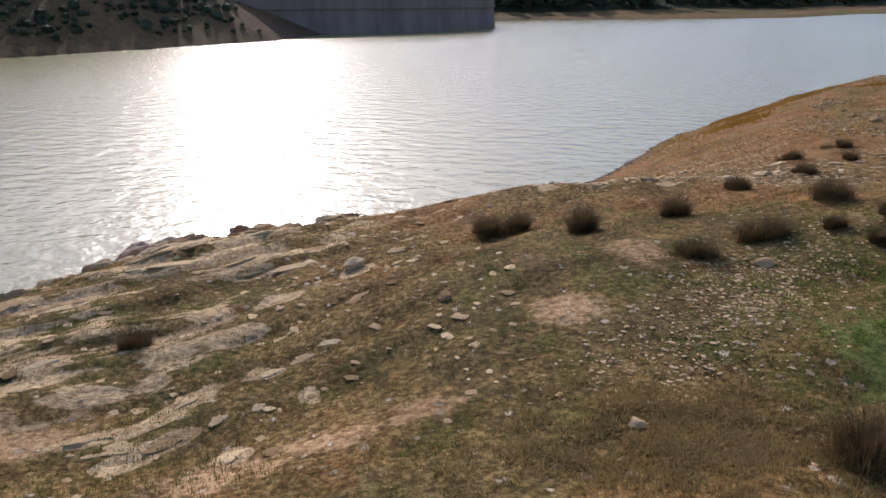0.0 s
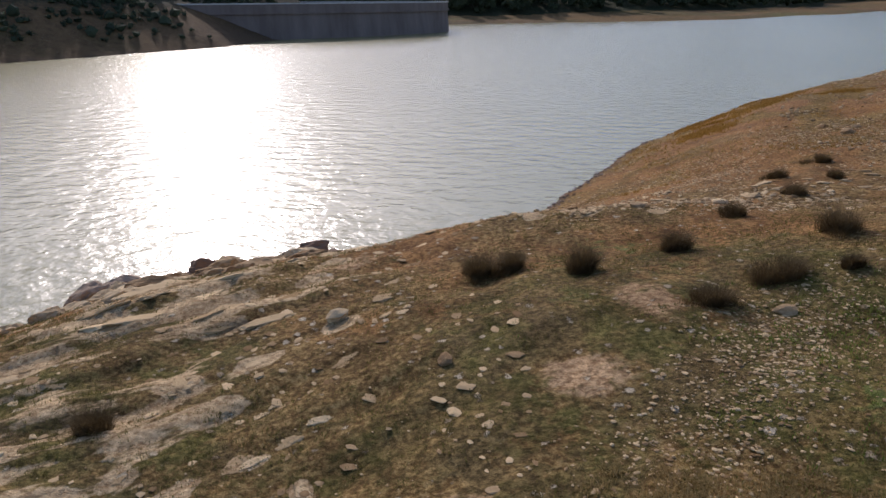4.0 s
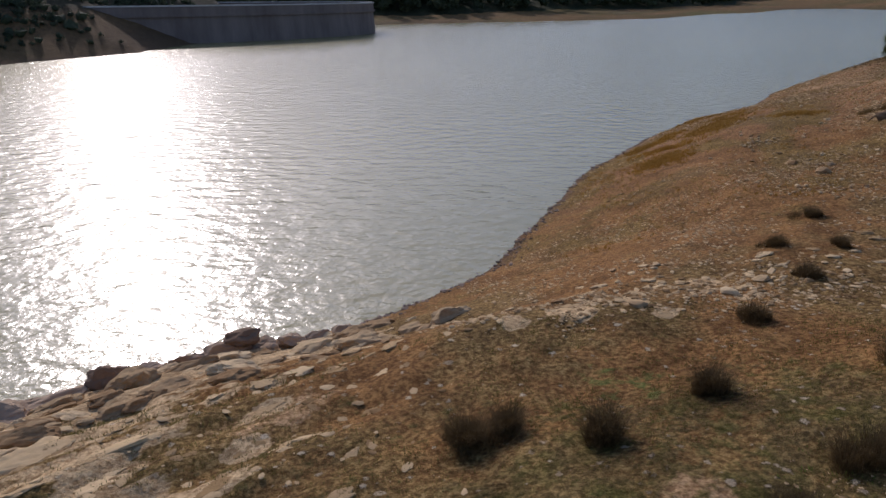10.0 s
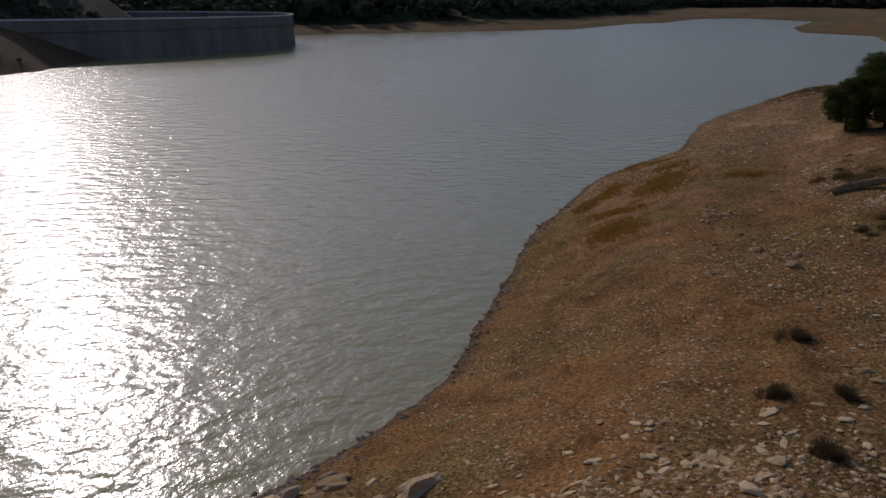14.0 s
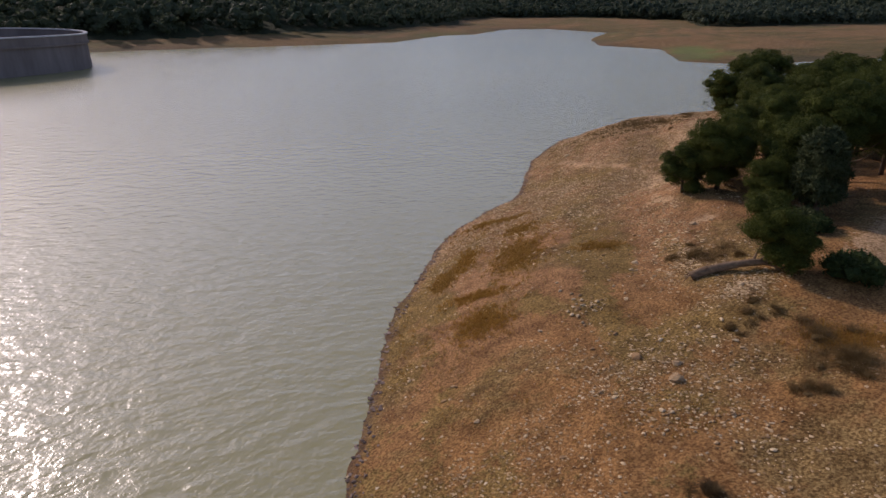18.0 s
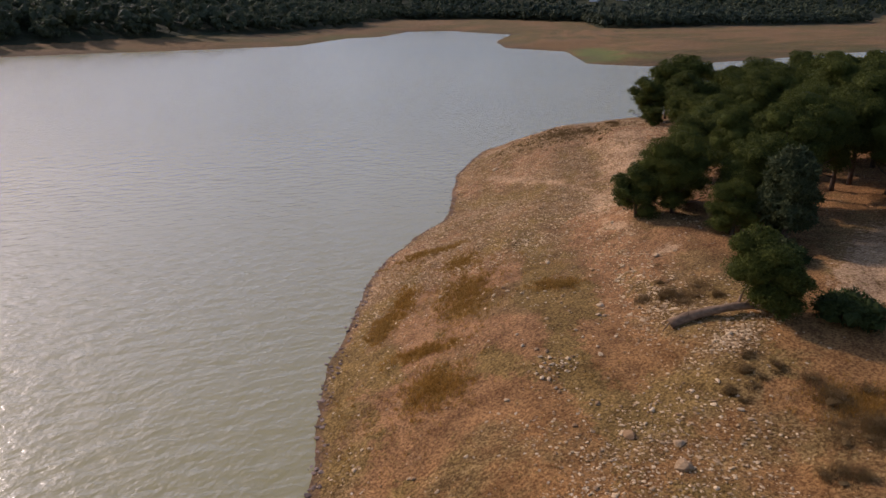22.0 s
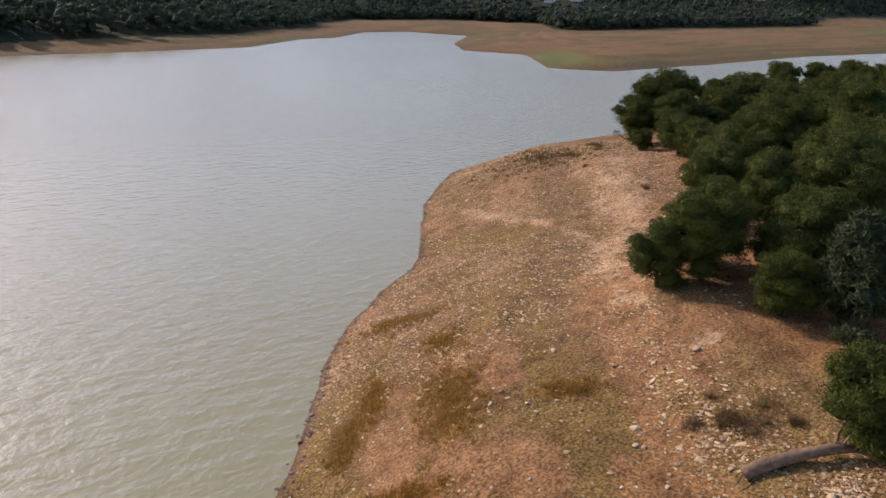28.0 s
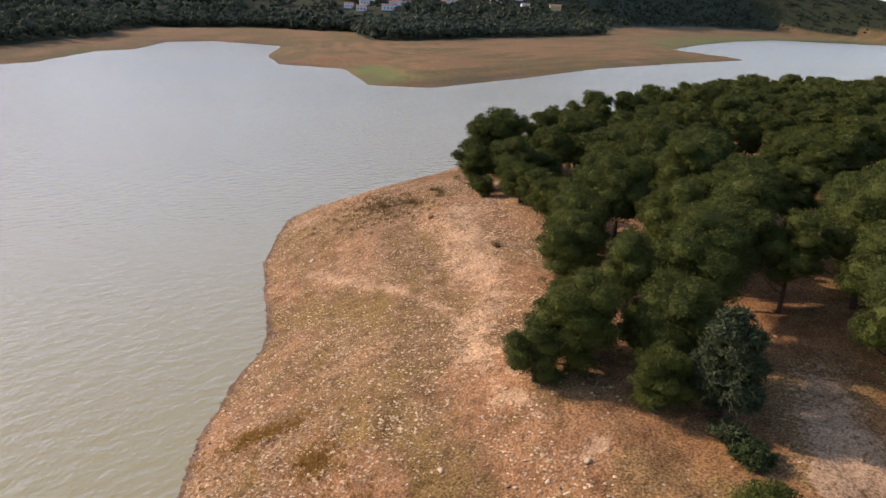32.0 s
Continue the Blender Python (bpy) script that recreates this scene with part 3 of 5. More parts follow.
# bare pinkish soil, olive turf and golden straw of the long bank: x, y, two radii
BARE = [(23.9, 48.6, 1.5, 2.4), (19.8, 42.8, 1.3, 3.2), (15.4, 44.6, 1.6, 1.6), (22.8, 54.0, 1.5, 2.0), (35.2, 47.8, 2.6, 1.8), (40.0, 57.6, 1.8, 2.6), (36.4, 53.2, 1.8, 2.4), (28.2, 34.0, 2.6, 0.9), (17.2, 48.6, 1.2, 2.0), (28.4, 56.0, 1.2, 2.4), (22.6, 46.4, 0.9, 1.8), (26.2, 43.0, 0.7, 1.2), (25.0, 41.2, 1.6, 1.0), (26.6, 35.2, 1.6, 0.8)]
TURF = [(21.6, 46.8, 1.8, 1.6), (22.1, 43.1, 1.6, 2.2), (26.4, 48.0, 2.0, 3.2), (29.8, 52.6, 2.6, 3.2), (23.6, 37.6, 3.0, 2.0), (20.6, 33.6, 2.4, 1.6), (33.0, 57.0, 1.6, 3.0), (45.0, 73.0, 3.0, 7.0), (29.8, 59.6, 1.0, 1.6), (36.0, 60.0, 2.4, 3.4), (46.8, 63.6, 2.4, 1.4), (60.4, 94.0, 2.0, 5.0), (33.5, 41.5, 2.4, 1.2)]
GOLD = [(25.8, 54.5, 2.6, 1.1), (24.4, 58.8, 2.0, 0.5), (18.8, 47.6, 1.5, 1.1), (20.6, 51.2, 0.5, 1.3), (29.2, 50.4, 0.6, 1.0), (30.0, 60.2, 1.1, 0.7), (30.8, 65.4, 0.6, 1.8), (21.6, 57.0, 1.6, 0.5), (27.6, 32.6, 0.9, 1.3)]
speckle = np.clip(0.72 + 0.95 * field(FX, FY, 1.1, 3, 27), 0, 1.3)
bare = sum(hump(FX, FY, *q) for q in BARE) * NEAR * speckle
turf = sum(hump(FX, FY, *q) for q in TURF) * NEAR * speckle
turf += 0.8 * np.exp(-(line_distance(FX, FY, [(13.4, 46.2), (17.6, 53.0), (20.6, 57.0), (24.2, 61.4)]) / 1.1) ** 2) * NEAR * speckle
grove_rim = np.exp(-(line_distance(FX, FY, [(35.0, 46.0), (37.2, 53.4), (41.0, 57.6), (46.6, 60.4), (52.0, 64.0), (58.5, 70.4), (66.0, 76.6)]) / 1.4) ** 2) * NEAR * speckle
levels = np.sin(D * 2.3 + 1.2 * field(FX, FY, 9, 2, 28)) * NEAR * soft_step(FY, 30, 42)
track = np.exp(-(line_distance(FX, FY, [(51.5, 83), (50.3, 76), (49.0, 69.5), (46.7, 64.1), (42.7, 58.6)]) / 0.5) ** 2) * NEAR
# bare dirt lane; its paler colour also stands in for missing sunlight
lane = np.clip(hump(FX, FY, 43.5, 39.4, 8.5, 2.6, 15) + hump(FX, FY, 38.5, 36.6, 3.2, 2.2), 0, 1) * NEAR
rubbly = (hump(FX, FY, 28.0, 38.8, 1.9, 0.8) + 0.8 * hump(FX, FY, 31.6, 46.9, 1.6, 1.1) + 0.7 * hump(FX, FY, 29.0, 43.6, 0.8, 1.4) + 0.6 * hump(FX, FY, 26.0, 37.0, 1.2, 0.8)) * NEAR * speckle
red_val = np.clip(red_val + 0.75 * bare - 0.45 * turf, 0, 1)
pale_val = np.clip(pale_val + 0.42 * grove_rim + 0.40 * bare - 0.3 * turf + 0.30 * track + 0.75 * lane + 0.5 * rubbly, 0, 1)
grass_val = np.clip(grass_val - 0.9 * bare - 0.6 * grove_rim - 0.5 * lane - 0.3 * rubbly + 0.62 * turf + 0.16 * levels - 0.3 * track, 0, 1)
straw_val = np.clip(0.62 * hump(FX, FY, 3.2, 7.9, 2.0, 0.9) * speckle + 1.25 * sum(hump(FX, FY, x, y, 1.45 * a, 1.55 * b, 50) for x, y, a, b in GOLD) * NEAR * np.clip(0.8 + 0.9 * field(FX, FY, 0.9, 3, 29), 0, 1.2), 0, 1)
far_levels = np.sin(D * (0.42 + 0.1 * field(FX, FY, 120, 2, 20)) + 3.0 * field(FX, FY, 60, 3, 18)) * soft_step(D, 1, 8) * soft_step(field(FX, FY, 45, 3, 26), -0.35, 0.3) * ~NEAR
grass_val = np.clip(grass_val + 0.34 * far_levels, 0, 1)
red_val = np.clip(red_val + 0.15 * ~NEAR * soft_step(field(FX, FY, 40, 3, 19), 0.0, 0.5), 0, 1)
WOODED = inside(FX, FY, WOOD_EDGE)
grass_val = np.where(WOODED, 1.0, grass_val)
lush_val = np.clip(0.35 * WOODED * (FX < 1200) + 1.6 * hump(FX, FY, 10.3, 9.4, 3.8, 3.4) * np.clip(0.85 + 0.9 * field(FX, FY, 2.2, 3, 33), 0, 1.3) + 0.62 * hump(FX, FY, 6.6, 9.5, 1.4, 1.6) + 0.42 * hump(FX, FY, 2.7, 15.0, 1.1, 1.7) + 0.6 * hump(FX, FY, 4.5, 18.6, 1.4, 1.4) + 0.3 * hump(FX, FY, 5.6, 16.4, 1.6, 1.2) + 0.35 * hump(FX, FY, -3, 8.6, 1.5)
                   + ~NEAR * ((0.62 + 0.7 * field(FX, FY, 20, 3, 25)) * hump(FX, FY, 244, 234, 62, 30, 40) + 0.7 * soft_step(FX, 800, 1100) * soft_step(-D, -190, -40) + 0.6 * soft_step(-D, -30, -5) * soft_step(field(FX, FY, 90, 2, 15), -0.25, 0.35)), 0, 1)
bedded = sum(hump(FX, FY, x, y, 0.62 * a, 0.72 * b, 31) for x, y, a, b in LEDGES + SHORE_LEDGES)
rock_val = np.clip(0.95 * bedded + hump(FX, FY, -9, 22, 12, 6.5, 31) * (0.55 + 0.2 * field(FX, FY, 3, 2, 16)) + 0.43 * hump(FX, FY, -6.5, 12, 6, 5, 31) * (1 + 0.3 * field(FX, FY, 2, 2, 17)) + 0.5 * hump(FX, FY, -3.5, 27.5, 6, 2.5, 31)
                   + 0.45 * hump(FX, FY, 9, 24.0, 6, 1.2, 15) + 0.45 * hump(FX, FY, 29, 39, 3.0, 1.4, -30) + 0.25 * NEAR * soft_step(FY, 40, 60), 0, 1)
scrub_val = np.clip(1.3 * WOODED + ~NEAR * soft_step(-FX, 12, 30) * soft_step(D, 9, 24) * (0.9 + 0.6 * field(FX, FY, 30, 2, 41)), 0, 1.4)
stony_val = np.clip(NEAR * (soft_step(FY, 24, 40) * (0.22 + 0.46 * soft_step(FY, 45, 62) + 0.8 * field(FX, FY, 5, 3, 31)) + (0.5 + 0.5 * field(FX, FY, 2.2, 2, 32)) * first + 0.55 * hump(FX, FY, 5.8, 11.6, 1.6, 3.6, 15) + 0.4 * hump(FX, FY, 1.5, 7.6, 3, 1.2)) + 0.2 * ~NEAR - 0.55 * bare - 0.8 * lane + 0.5 * rubbly, 0, 1)
# wet edges and level bands; last term paints shade on the dam-side slope
damp_shade_val = soft_step(-D, -0.6, -0.1) * 0.7 + 0.22 * np.clip(far_levels, 0, 1) + 0.5 * ~NEAR * soft_step(-D, -16, -3) * soft_step(field(FX, FY, 60, 2, 45), -0.3, 0.3) + 0.55 * ~NEAR * soft_step(-FX, 10, 26) * soft_step(-FY, -330, -300)
olive_val = np.where(NEAR, soft_step(-FY, -27, -17) + 0.12, 0.95)
golden_val = NEAR * soft_step(-FY, -52, -38) * 0.9
for key, values in (("olive", olive_val), ("golden", golden_val), ("red", red_val), ("scrubby", scrub_val), ("stony", stony_val), ("straw", straw_val), ("pale", pale_val), ("grass", grass_val), ("lush", lush_val), ("rock", rock_val), ("damp_shade", np.clip(damp_shade_val, 0, 1))):
    ground_mesh.attributes.new(key, "FLOAT", "POINT").data.foreach_set("value", values.astype(np.float32))
ground = tagged(new("ground", ground_mesh), "dry reddish earth bank with short grass and limestone ledges", "ground", kind="structure")

wx, wy = axis([(-400, 2800, 100, 400)]), axis([(-420, 700, 60, 120)])
WX, WY = np.meshgrid(wx, wy)
wid = np.arange(WX.size).reshape(WX.shape)
wq = np.stack([wid[:-1, :-1], wid[:-1, 1:], wid[1:, 1:], wid[1:, :-1]], -1).reshape(-1, 4)
water = tagged(new("water", big_mesh("water", np.stack([WX.ravel(), WY.ravel(), 0 * WX.ravel()], 1), wq, WATER, True)),
               "rippled olive-grey reservoir water glittering towards the sun", "water", kind="structure")


# ---- the dam ----
def swept(bm, line, profile):
    """Sweep a closed profile (out, up) along a plan line."""
    rings = []
    for i, (x, y) in enumerate(line):
        a, b = Vector(line[max(i - 1, 0)]), Vector(line[min(i + 1, len(line) - 1)])
        t = (b - a).normalized()
        nrm = Vector((t.y, -t.x))
        rings.append([bm.verts.new((x + nrm.x * o, y + nrm.y * o, u)) for o, u in profile])
    m = len(profile)
    for a, b in zip(rings[:-1], rings[1:]):
        for k in range(m):
            bm.faces.new((a[k], a[(k + 1) % m], b[(k + 1) % m], b[k]))
    bm.faces.new(rings[0][::-1])
    bm.faces.new(rings[-1])
    bmesh.ops.recalc_face_normals(bm, faces=bm.faces)


def rounded(line, steps=6):
    out = []
    for i in range(len(line) - 1):
        p = [Vector(line[max(0, min(len(line) - 1, i + k))]) for k in (-1, 0, 1, 2)]
        for s in range(steps):
            t = s / steps
            out.append(tuple(0.5 * ((2 * p[1]) + (p[2] - p[0]) * t + (2 * p[0] - 5 * p[1] + 4 * p[2] - p[3]) * t * t + (3 * p[1] - p[0] - 3 * p[2] + p[3]) * t ** 3)))
    return out + [tuple(line[-1])]


def build_dam():
    line = rounded([(-64, 196), (-38, 207), (-16, 219), (4, 236), (13, 251), (12.4, 271), (3, 286), (-22, 291), (-50, 288)])
    dam = thing("dam", (0, 0, 0), "curved grey concrete dam with a pale parapet, rising from the water", "dam")
    bm = bmesh.new()
    swept(bm, line, [(1.0, -4), (0.0, 6.6), (-3.4, 6.6), (-4.2, -4)])
    part("wall", bm, CONCRETE, dam)
    bm = bmesh.new()
    swept(bm, line, [(0.55, 6.6), (0.55, 7.15), (-3.5, 7.15), (-3.5, 6.6)])
    part("walkway", bm, CONCRETE, dam)
    bm = bmesh.new()
    swept(bm, line, [(0.25, 7.15), (0.15, 9.1), (-0.25, 9.1), (-0.3, 7.15)])
    part("parapet", bm, CONCRETE, dam)
    bm = bmesh.new()
    swept(bm, line, [(0.4, 9.1), (0.4, 9.45), (-0.5, 9.45), (-0.5, 9.1)])
    part("coping", bm, COPING, dam, "pale concrete coping")


build_dam()


# ---- pines ----
def leaf_cloud(centres, radii, per, size, rng, squash=0.7):
    """Needle tufts: small bent triangles round each centre, denser at the outside and on top."""
    k = len(centres)
    n = k * per
    c, r = np.repeat(centres, per, 0), np.repeat(radii, per)
    d = rng.normal(size=(n, 3))
    d[:, 2] = np.abs(d[:, 2]) * np.where(rng.rand(n) < 0.78, 1, -1)
    d /= np.linalg.norm(d, axis=1)[:, None]
    p = c + d * (r * rng.uniform(0.62, 1.16, n))[:, None] * (1, 1, squash)
    a = np.cross(d, rng.normal(size=(n, 3)))
    a /= np.linalg.norm(a, axis=1)[:, None]
    b = np.cross(d, a) + rng.normal(0, 0.3, (n, 3))
    a = a + 0.6 * d + rng.normal(0, 0.3, (n, 3))
    s = (size * rng.uniform(0.6, 1.4, n))[:, None]
    v = np.stack([p - b * s * 0.34, p + b * s * 0.34, p + a * s * 1.5], 1).reshape(-1, 3)
    return v, np.arange(3 * n).reshape(-1, 3)


def cores(centres, radii, rng, squash=0.7, scale=0.8, fine=1):
    bm = bmesh.new()
    bmesh.ops.create_icosphere(bm, subdivisions=fine, radius=1.0)
    iv, it = np.array([v.co[:] for v in bm.verts]), np.array([[v.index for v in f.verts] for f in bm.faces])
    bm.free()
    vs, ts = [], []
    for i, (c, r) in enumerate(zip(centres, radii)):
        vs.append(c + iv * (1 + (0.28 if fine == 1 else 0.10) * rng.normal(size=(len(iv), 1))) * r * scale * (1, 1, squash))
        ts.append(it + i * len(iv))
    return np.concatenate(vs), np.concatenate(ts)


def join(*pieces):
    vs, ts, base = [], [], 0
    for v, t in pieces:
        vs.append(v)
        ts.append(t + base)
        base += len(v)
    return np.concatenate(vs), np.concatenate(ts)


def build_pine(seed, tall, wide, low, per=60, lean=(0.0, 0.0), puffs=60, size=0.15, name="pine_tree", label="", category="tree", group="pines of the grove", thick=0.16, lobes=11, leaf=None):
    rng = np.random.RandomState(seed)
    tree = thing(name, (0, 0, 0), label, category, group)
    bend = rng.normal(0, 0.12, 2)
    stem = [(lean[0] * t * t * tall + bend[0] * math.sin(t * 5), lean[1] * t * t * tall + bend[1] * math.sin(t * 4), t * tall * 0.88 - 0.15) for t in np.linspace(0, 1, 7)]
    bm = bmesh.new()
    tube(bm, stem, [thick * (1.25 - t * 1.05) for t in np.linspace(0, 1, 7)], 8)
    part("trunk", bm, BARK, tree)
    centres, radii = [], []
    limbs = 6
    tips = []
    for k in range(limbs):
        t = rng.uniform(low + 0.05, 0.85)
        i = min(int(t * 6), 5)
        root = Vector(stem[i]).lerp(Vector(stem[i + 1]), t * 6 - i)
        a = k * 6.283 / limbs + rng.uniform(-0.5, 0.5)
        reach = wide * rng.uniform(0.5, 0.85) * (1.1 - 0.5 * t)
        tip = root + Vector((math.cos(a) * reach, math.sin(a) * reach, reach * rng.uniform(0.3, 0.7)))
        mid = root.lerp(tip, 0.5) + Vector((0, 0, -0.1 * reach))
        bm = bmesh.new()
        tube(bm, [root, mid, tip], [thick * 0.5, thick * 0.32, 0.02], 6)
        part("limb", bm, BARK, tree)
        tips.append(tip)
    top = Vector(stem[-1])
    # billows of the crown, each set with smaller sprays of needles
    billows, sizes = [], []
    mid_z, half_z = tall * (low + (1 - low) * 0.55), tall * (1 - low) * 0.40
    for k in range(lobes):
        u = 0.96 - (1.62 if low > 0.08 else 1.86) * (k + 0.5) / lobes
        ring = (1 - abs(u) ** 2.3) ** (1 / 2.3)
        level = (mid_z + u * half_z) / tall
        i = max(0, min(int(level * 6), 5))
        mid = Vector(stem[i]).lerp(Vector(stem[i + 1]), min(1, level * 6 - i))
        a, r = k * 2.39996 + rng.uniform(-0.35, 0.35), wide * 0.60 * ring * rng.uniform(0.72, 1.12)
        billows.append((mid.x + math.cos(a) * r, mid.y + math.sin(a) * r, level * tall + rng.uniform(-0.06, 0.06) * tall))
        sizes.append(wide * rng.uniform(0.33, 0.52))
    billows.append((top.x, top.y, mid_z))
    sizes.append(wide * 0.5)
    hub = Vector((top.x * 0.7, top.y * 0.7, mid_z - 0.15 * tall))
    for k in range(puffs):
        j = k % lobes
        d = Vector(rng.normal(size=3)) + 0.9 * (Vector(billows[j]) - hub).normalized()
        d.normalize()
        q = sizes[j] * rng.uniform(0.78, 1.0)
        centres.append((billows[j][0] + d.x * q, billows[j][1] + d.y * q, billows[j][2] + d.z * q * 0.8))
        radii.append(sizes[j] * rng.uniform(0.18, 0.36))
    for tip in tips:
        centres.append(tuple(tip))
        radii.append(wide * 0.16)
    centres, radii = np.array(centres), np.array(radii)
    v, t = join(cores(np.array(billows), np.array(sizes), rng, 0.74, 0.70, 2), leaf_cloud(np.array(billows), np.array(sizes), per * 10, size, rng, 0.76), leaf_cloud(centres, radii, per, size, rng, 0.85))
    crown = new("crown", big_mesh("crown", v, t, leaf or NEEDLES))
    crown.parent = tree
    return tree


rng = np.random.RandomState(11)
KINDS = [(21, 6.6, 2.6, 0.10, 46, "rounded green pine with a spreading crown on dry earth"), (22, 7.6, 2.8, 0.20, 50, "tall green pine with a domed crown in the grove"),
         (23, 5.7, 2.55, 0.06, 50, "broad bushy green pine in the grove"), (24, 7.0, 2.3, 0.12, 42, "slim green pine with a high crown in the grove"),
         (25, 4.6, 2.3, -0.03, 42, "low dense green pine at the edge of the grove")]
kinds = [build_pine(seed, tall, wide, low, per=190, puffs=puffs * 2, lobes=13, size=0.058, label=text) for seed, tall, wide, low, puffs, text in KINDS]
kinds += [build_pine(seed + 10, tall, wide, low, per=110, puffs=puffs * 2, lobes=11, size=0.09, label=text) for seed, tall, wide, low, puffs, text in KINDS]
# trees that stand out at the edge of the grove: kind, x, y, turn, scale
EDGE_TREES = [(2, 40.2, 51.0, 10, 0.98), (4, 38.5, 52.5, 70, 0.74), (4, 42.4, 52.6, 140, 0.9), (4, 39.2, 46.0, 250, 0.76), (2, 42.4, 46.6, 300, 0.95),
              (2, 74.2, 80.4, 60, 1.06), (4, 71.2, 77.2, 15, 0.55), (2, 75.6, 77.0, 120, 1.0), (2, 48.4, 36.9, 30, 1.2), (2, 51.6, 35.0, 80, 1.3), (3, 52.6, 39.0, 10, 1.0),
              (3, 45.8, 50.8, 20, 0.85), (2, 50.8, 56.9, 10, 0.95), (2, 54.4, 58.3, 33, 1.0), (2, 58.2, 59.8, 99, 1.0), (0, 46.6, 47.6, 40, 1.05), (1, 50.0, 47.8, 130, 1.0), (0, 53.6, 47.4, 0, 1.0), (4, 44.0, 48.8, 0, 0.7),
              (4, 66.0, 66.6, 15, 0.9), (4, 70.2, 72.0, 80, 0.95), (2, 63.2, 62.6, 160, 0.95), (2, 73.4, 74.6, 220, 1.0), (4, 60.6, 61.4, 290, 0.8), (4, 68.4, 69.2, 40, 0.85)]
LANES = [((43.0, 51.6), (57.0, 55.6), 1.7), ((36.0, 37.4), (50.5, 41.6), 4.0)]
spots = []
for k, x, y, a, s in EDGE_TREES:
    spots.append((k, x, y, a, s))
GROVE = [(44, 51), (44.5, 44.6), (53, 44.6), (55.5, 41.5), (54, 38), (51, 37), (48, 34), (55, 20), (140, 10), (250, 20), (250, 92), (130, 97), (84, 88), (77.5, 79), (74, 75), (71.6, 70), (68.0, 64.0), (62.4, 60.4), (56.0, 57.2), (49.2, 54.4)]
tries = 0
while len(spots) < 420 and tries < 20000:
    tries += 1
    x = 40 + 200 * rng.rand() ** 1.5
    y = rng.uniform(12, 100)
    if not inside(np.array([x]), np.array([y]), GROVE)[0]:
        continue
    if any(line_distance(np.array([x]), np.array([y]), [a, b])[0] < w for a, b, w in LANES):
        continue
    gap = 2.9 if x < 66 else 2.8 if x < 95 else 3.5
    if any((x - q[1]) ** 2 + (y - q[2]) ** 2 < gap * gap for q in spots):
        continue
    spots.append((rng.randint(0, 4), x, y, rng.uniform(0, 360), rng.uniform(0.78, 1.22) * (1.03 if x < 66 else 0.97)))
spots.sort(key=lambda q: q[1])
deep = build_pine(36, 6.8, 3.0, 0.2, per=20, puffs=70, size=0.2, label="pine of the inner grove")
pieces = [np.array([v.co[:] for v in o.data.vertices]) for o in deep.children], [np.array([q for f in o.data.polygons for q in ([f.vertices[0], f.vertices[j], f.vertices[j + 1]] for j in range(1, len(f.vertices) - 1))]) for o in deep.children]
gv, gt = join(*zip(*pieces))
inner = []
for k, x, y, a, s in spots[285:]:
    c, q = math.cos(radians(a)) * s, math.sin(radians(a)) * s
    inner.append((np.stack([gv[:, 0] * c - gv[:, 1] * q, gv[:, 0] * q + gv[:, 1] * c, gv[:, 2] * s * 0.92], 1) + (x, y, ground_z(x, y)), gt))
tagged(new("inner_grove", big_mesh("inner_grove", *join(*inner), NEEDLES)), "dense green pine crowns in the depth of the grove", "trees", kind="stuff")
for o in list(deep.children):
    bpy.data.objects.remove(o)
bpy.data.objects.remove(deep)
for i, (k, x, y, a, s) in enumerate(spots[:285]):
    m = pose(x, y, ground_z(x, y), 0, 0, a) @ Matrix.Diagonal((s, s, s * rng.uniform(0.85, 1.05) * (1.05 if x < 60 else 1.02 if x < 70 else 0.94), 1))
    copy_thing(kinds[k if x < 74 else k + 5], m)
for t in kinds:
    for o in list(t.children):
        bpy.data.objects.remove(o)
    bpy.data.objects.remove(t)

lean_tree = build_pine(31, 3.8, 1.7, 0.0, lean=(-0.40, 0.30), puffs=110, per=170, size=0.058, lobes=16, label="leaning pine with a dense crown beside the fallen trunk", group="")
lean_tree.matrix_world = pose(31.4, 38.45, ground_z(31.4, 38.45) - 0.1)
oak = build_pine(33, 5.1, 1.75, 0.03, puffs=120, per=60, size=0.13, lobes=17, name="holm_oak", label="grey-green holm oak beside the clearing in the grove", group="", leaf=HOLM)
oak.matrix_world = pose(40.2, 43.4, ground_z(40.2, 43.4))


# ---- shrubs ----
def build_shrub(seed, x, y, r, tall, label, material=SHRUB, puffs=22, per=110, size=0.11, name="shrub", group=""):
    g = np.random.RandomState(seed)
    bush = thing(name, (x, y, ground_z(x, y)), label, "shrub", group)
    a, q = g.uniform(0, 6.283, puffs), np.sqrt(g.rand(puffs))
    c = np.stack([np.cos(a) * q * r * 0.8, np.sin(a) * q * r * 0.8, tall * (0.25 + 0.5 * g.rand(puffs)) * (1 - 0.4 * q)], 1)
    rad = g.uniform(0.3, 0.45, puffs) * r
    v, t = join(cores(c, rad, g, 0.75), leaf_cloud(c, rad, per, size, g, 0.75))
    crown = new("crown", big_mesh("crown", v, t, material))
    crown.parent = bush
    for k in range(3):
        bm = bmesh.new()
        e = c[k]
        tube(bm, [(0.03 * k, 0, -0.1), (e[0] * 0.5, e[1] * 0.5, e[2] * 0.6), tuple(e)], [0.04, 0.03, 0.01], 5)
        part("stem", bm, BARK, bush)
    return bush


build_shrub(41, 33.1, 36.0, 1.45, 1.75, "dense round dark green shrub on stony earth", puffs=34)
build_shrub(42, 37.5, 41.4, 0.95, 1.1, "dark evergreen shrub in the shade of the pines")
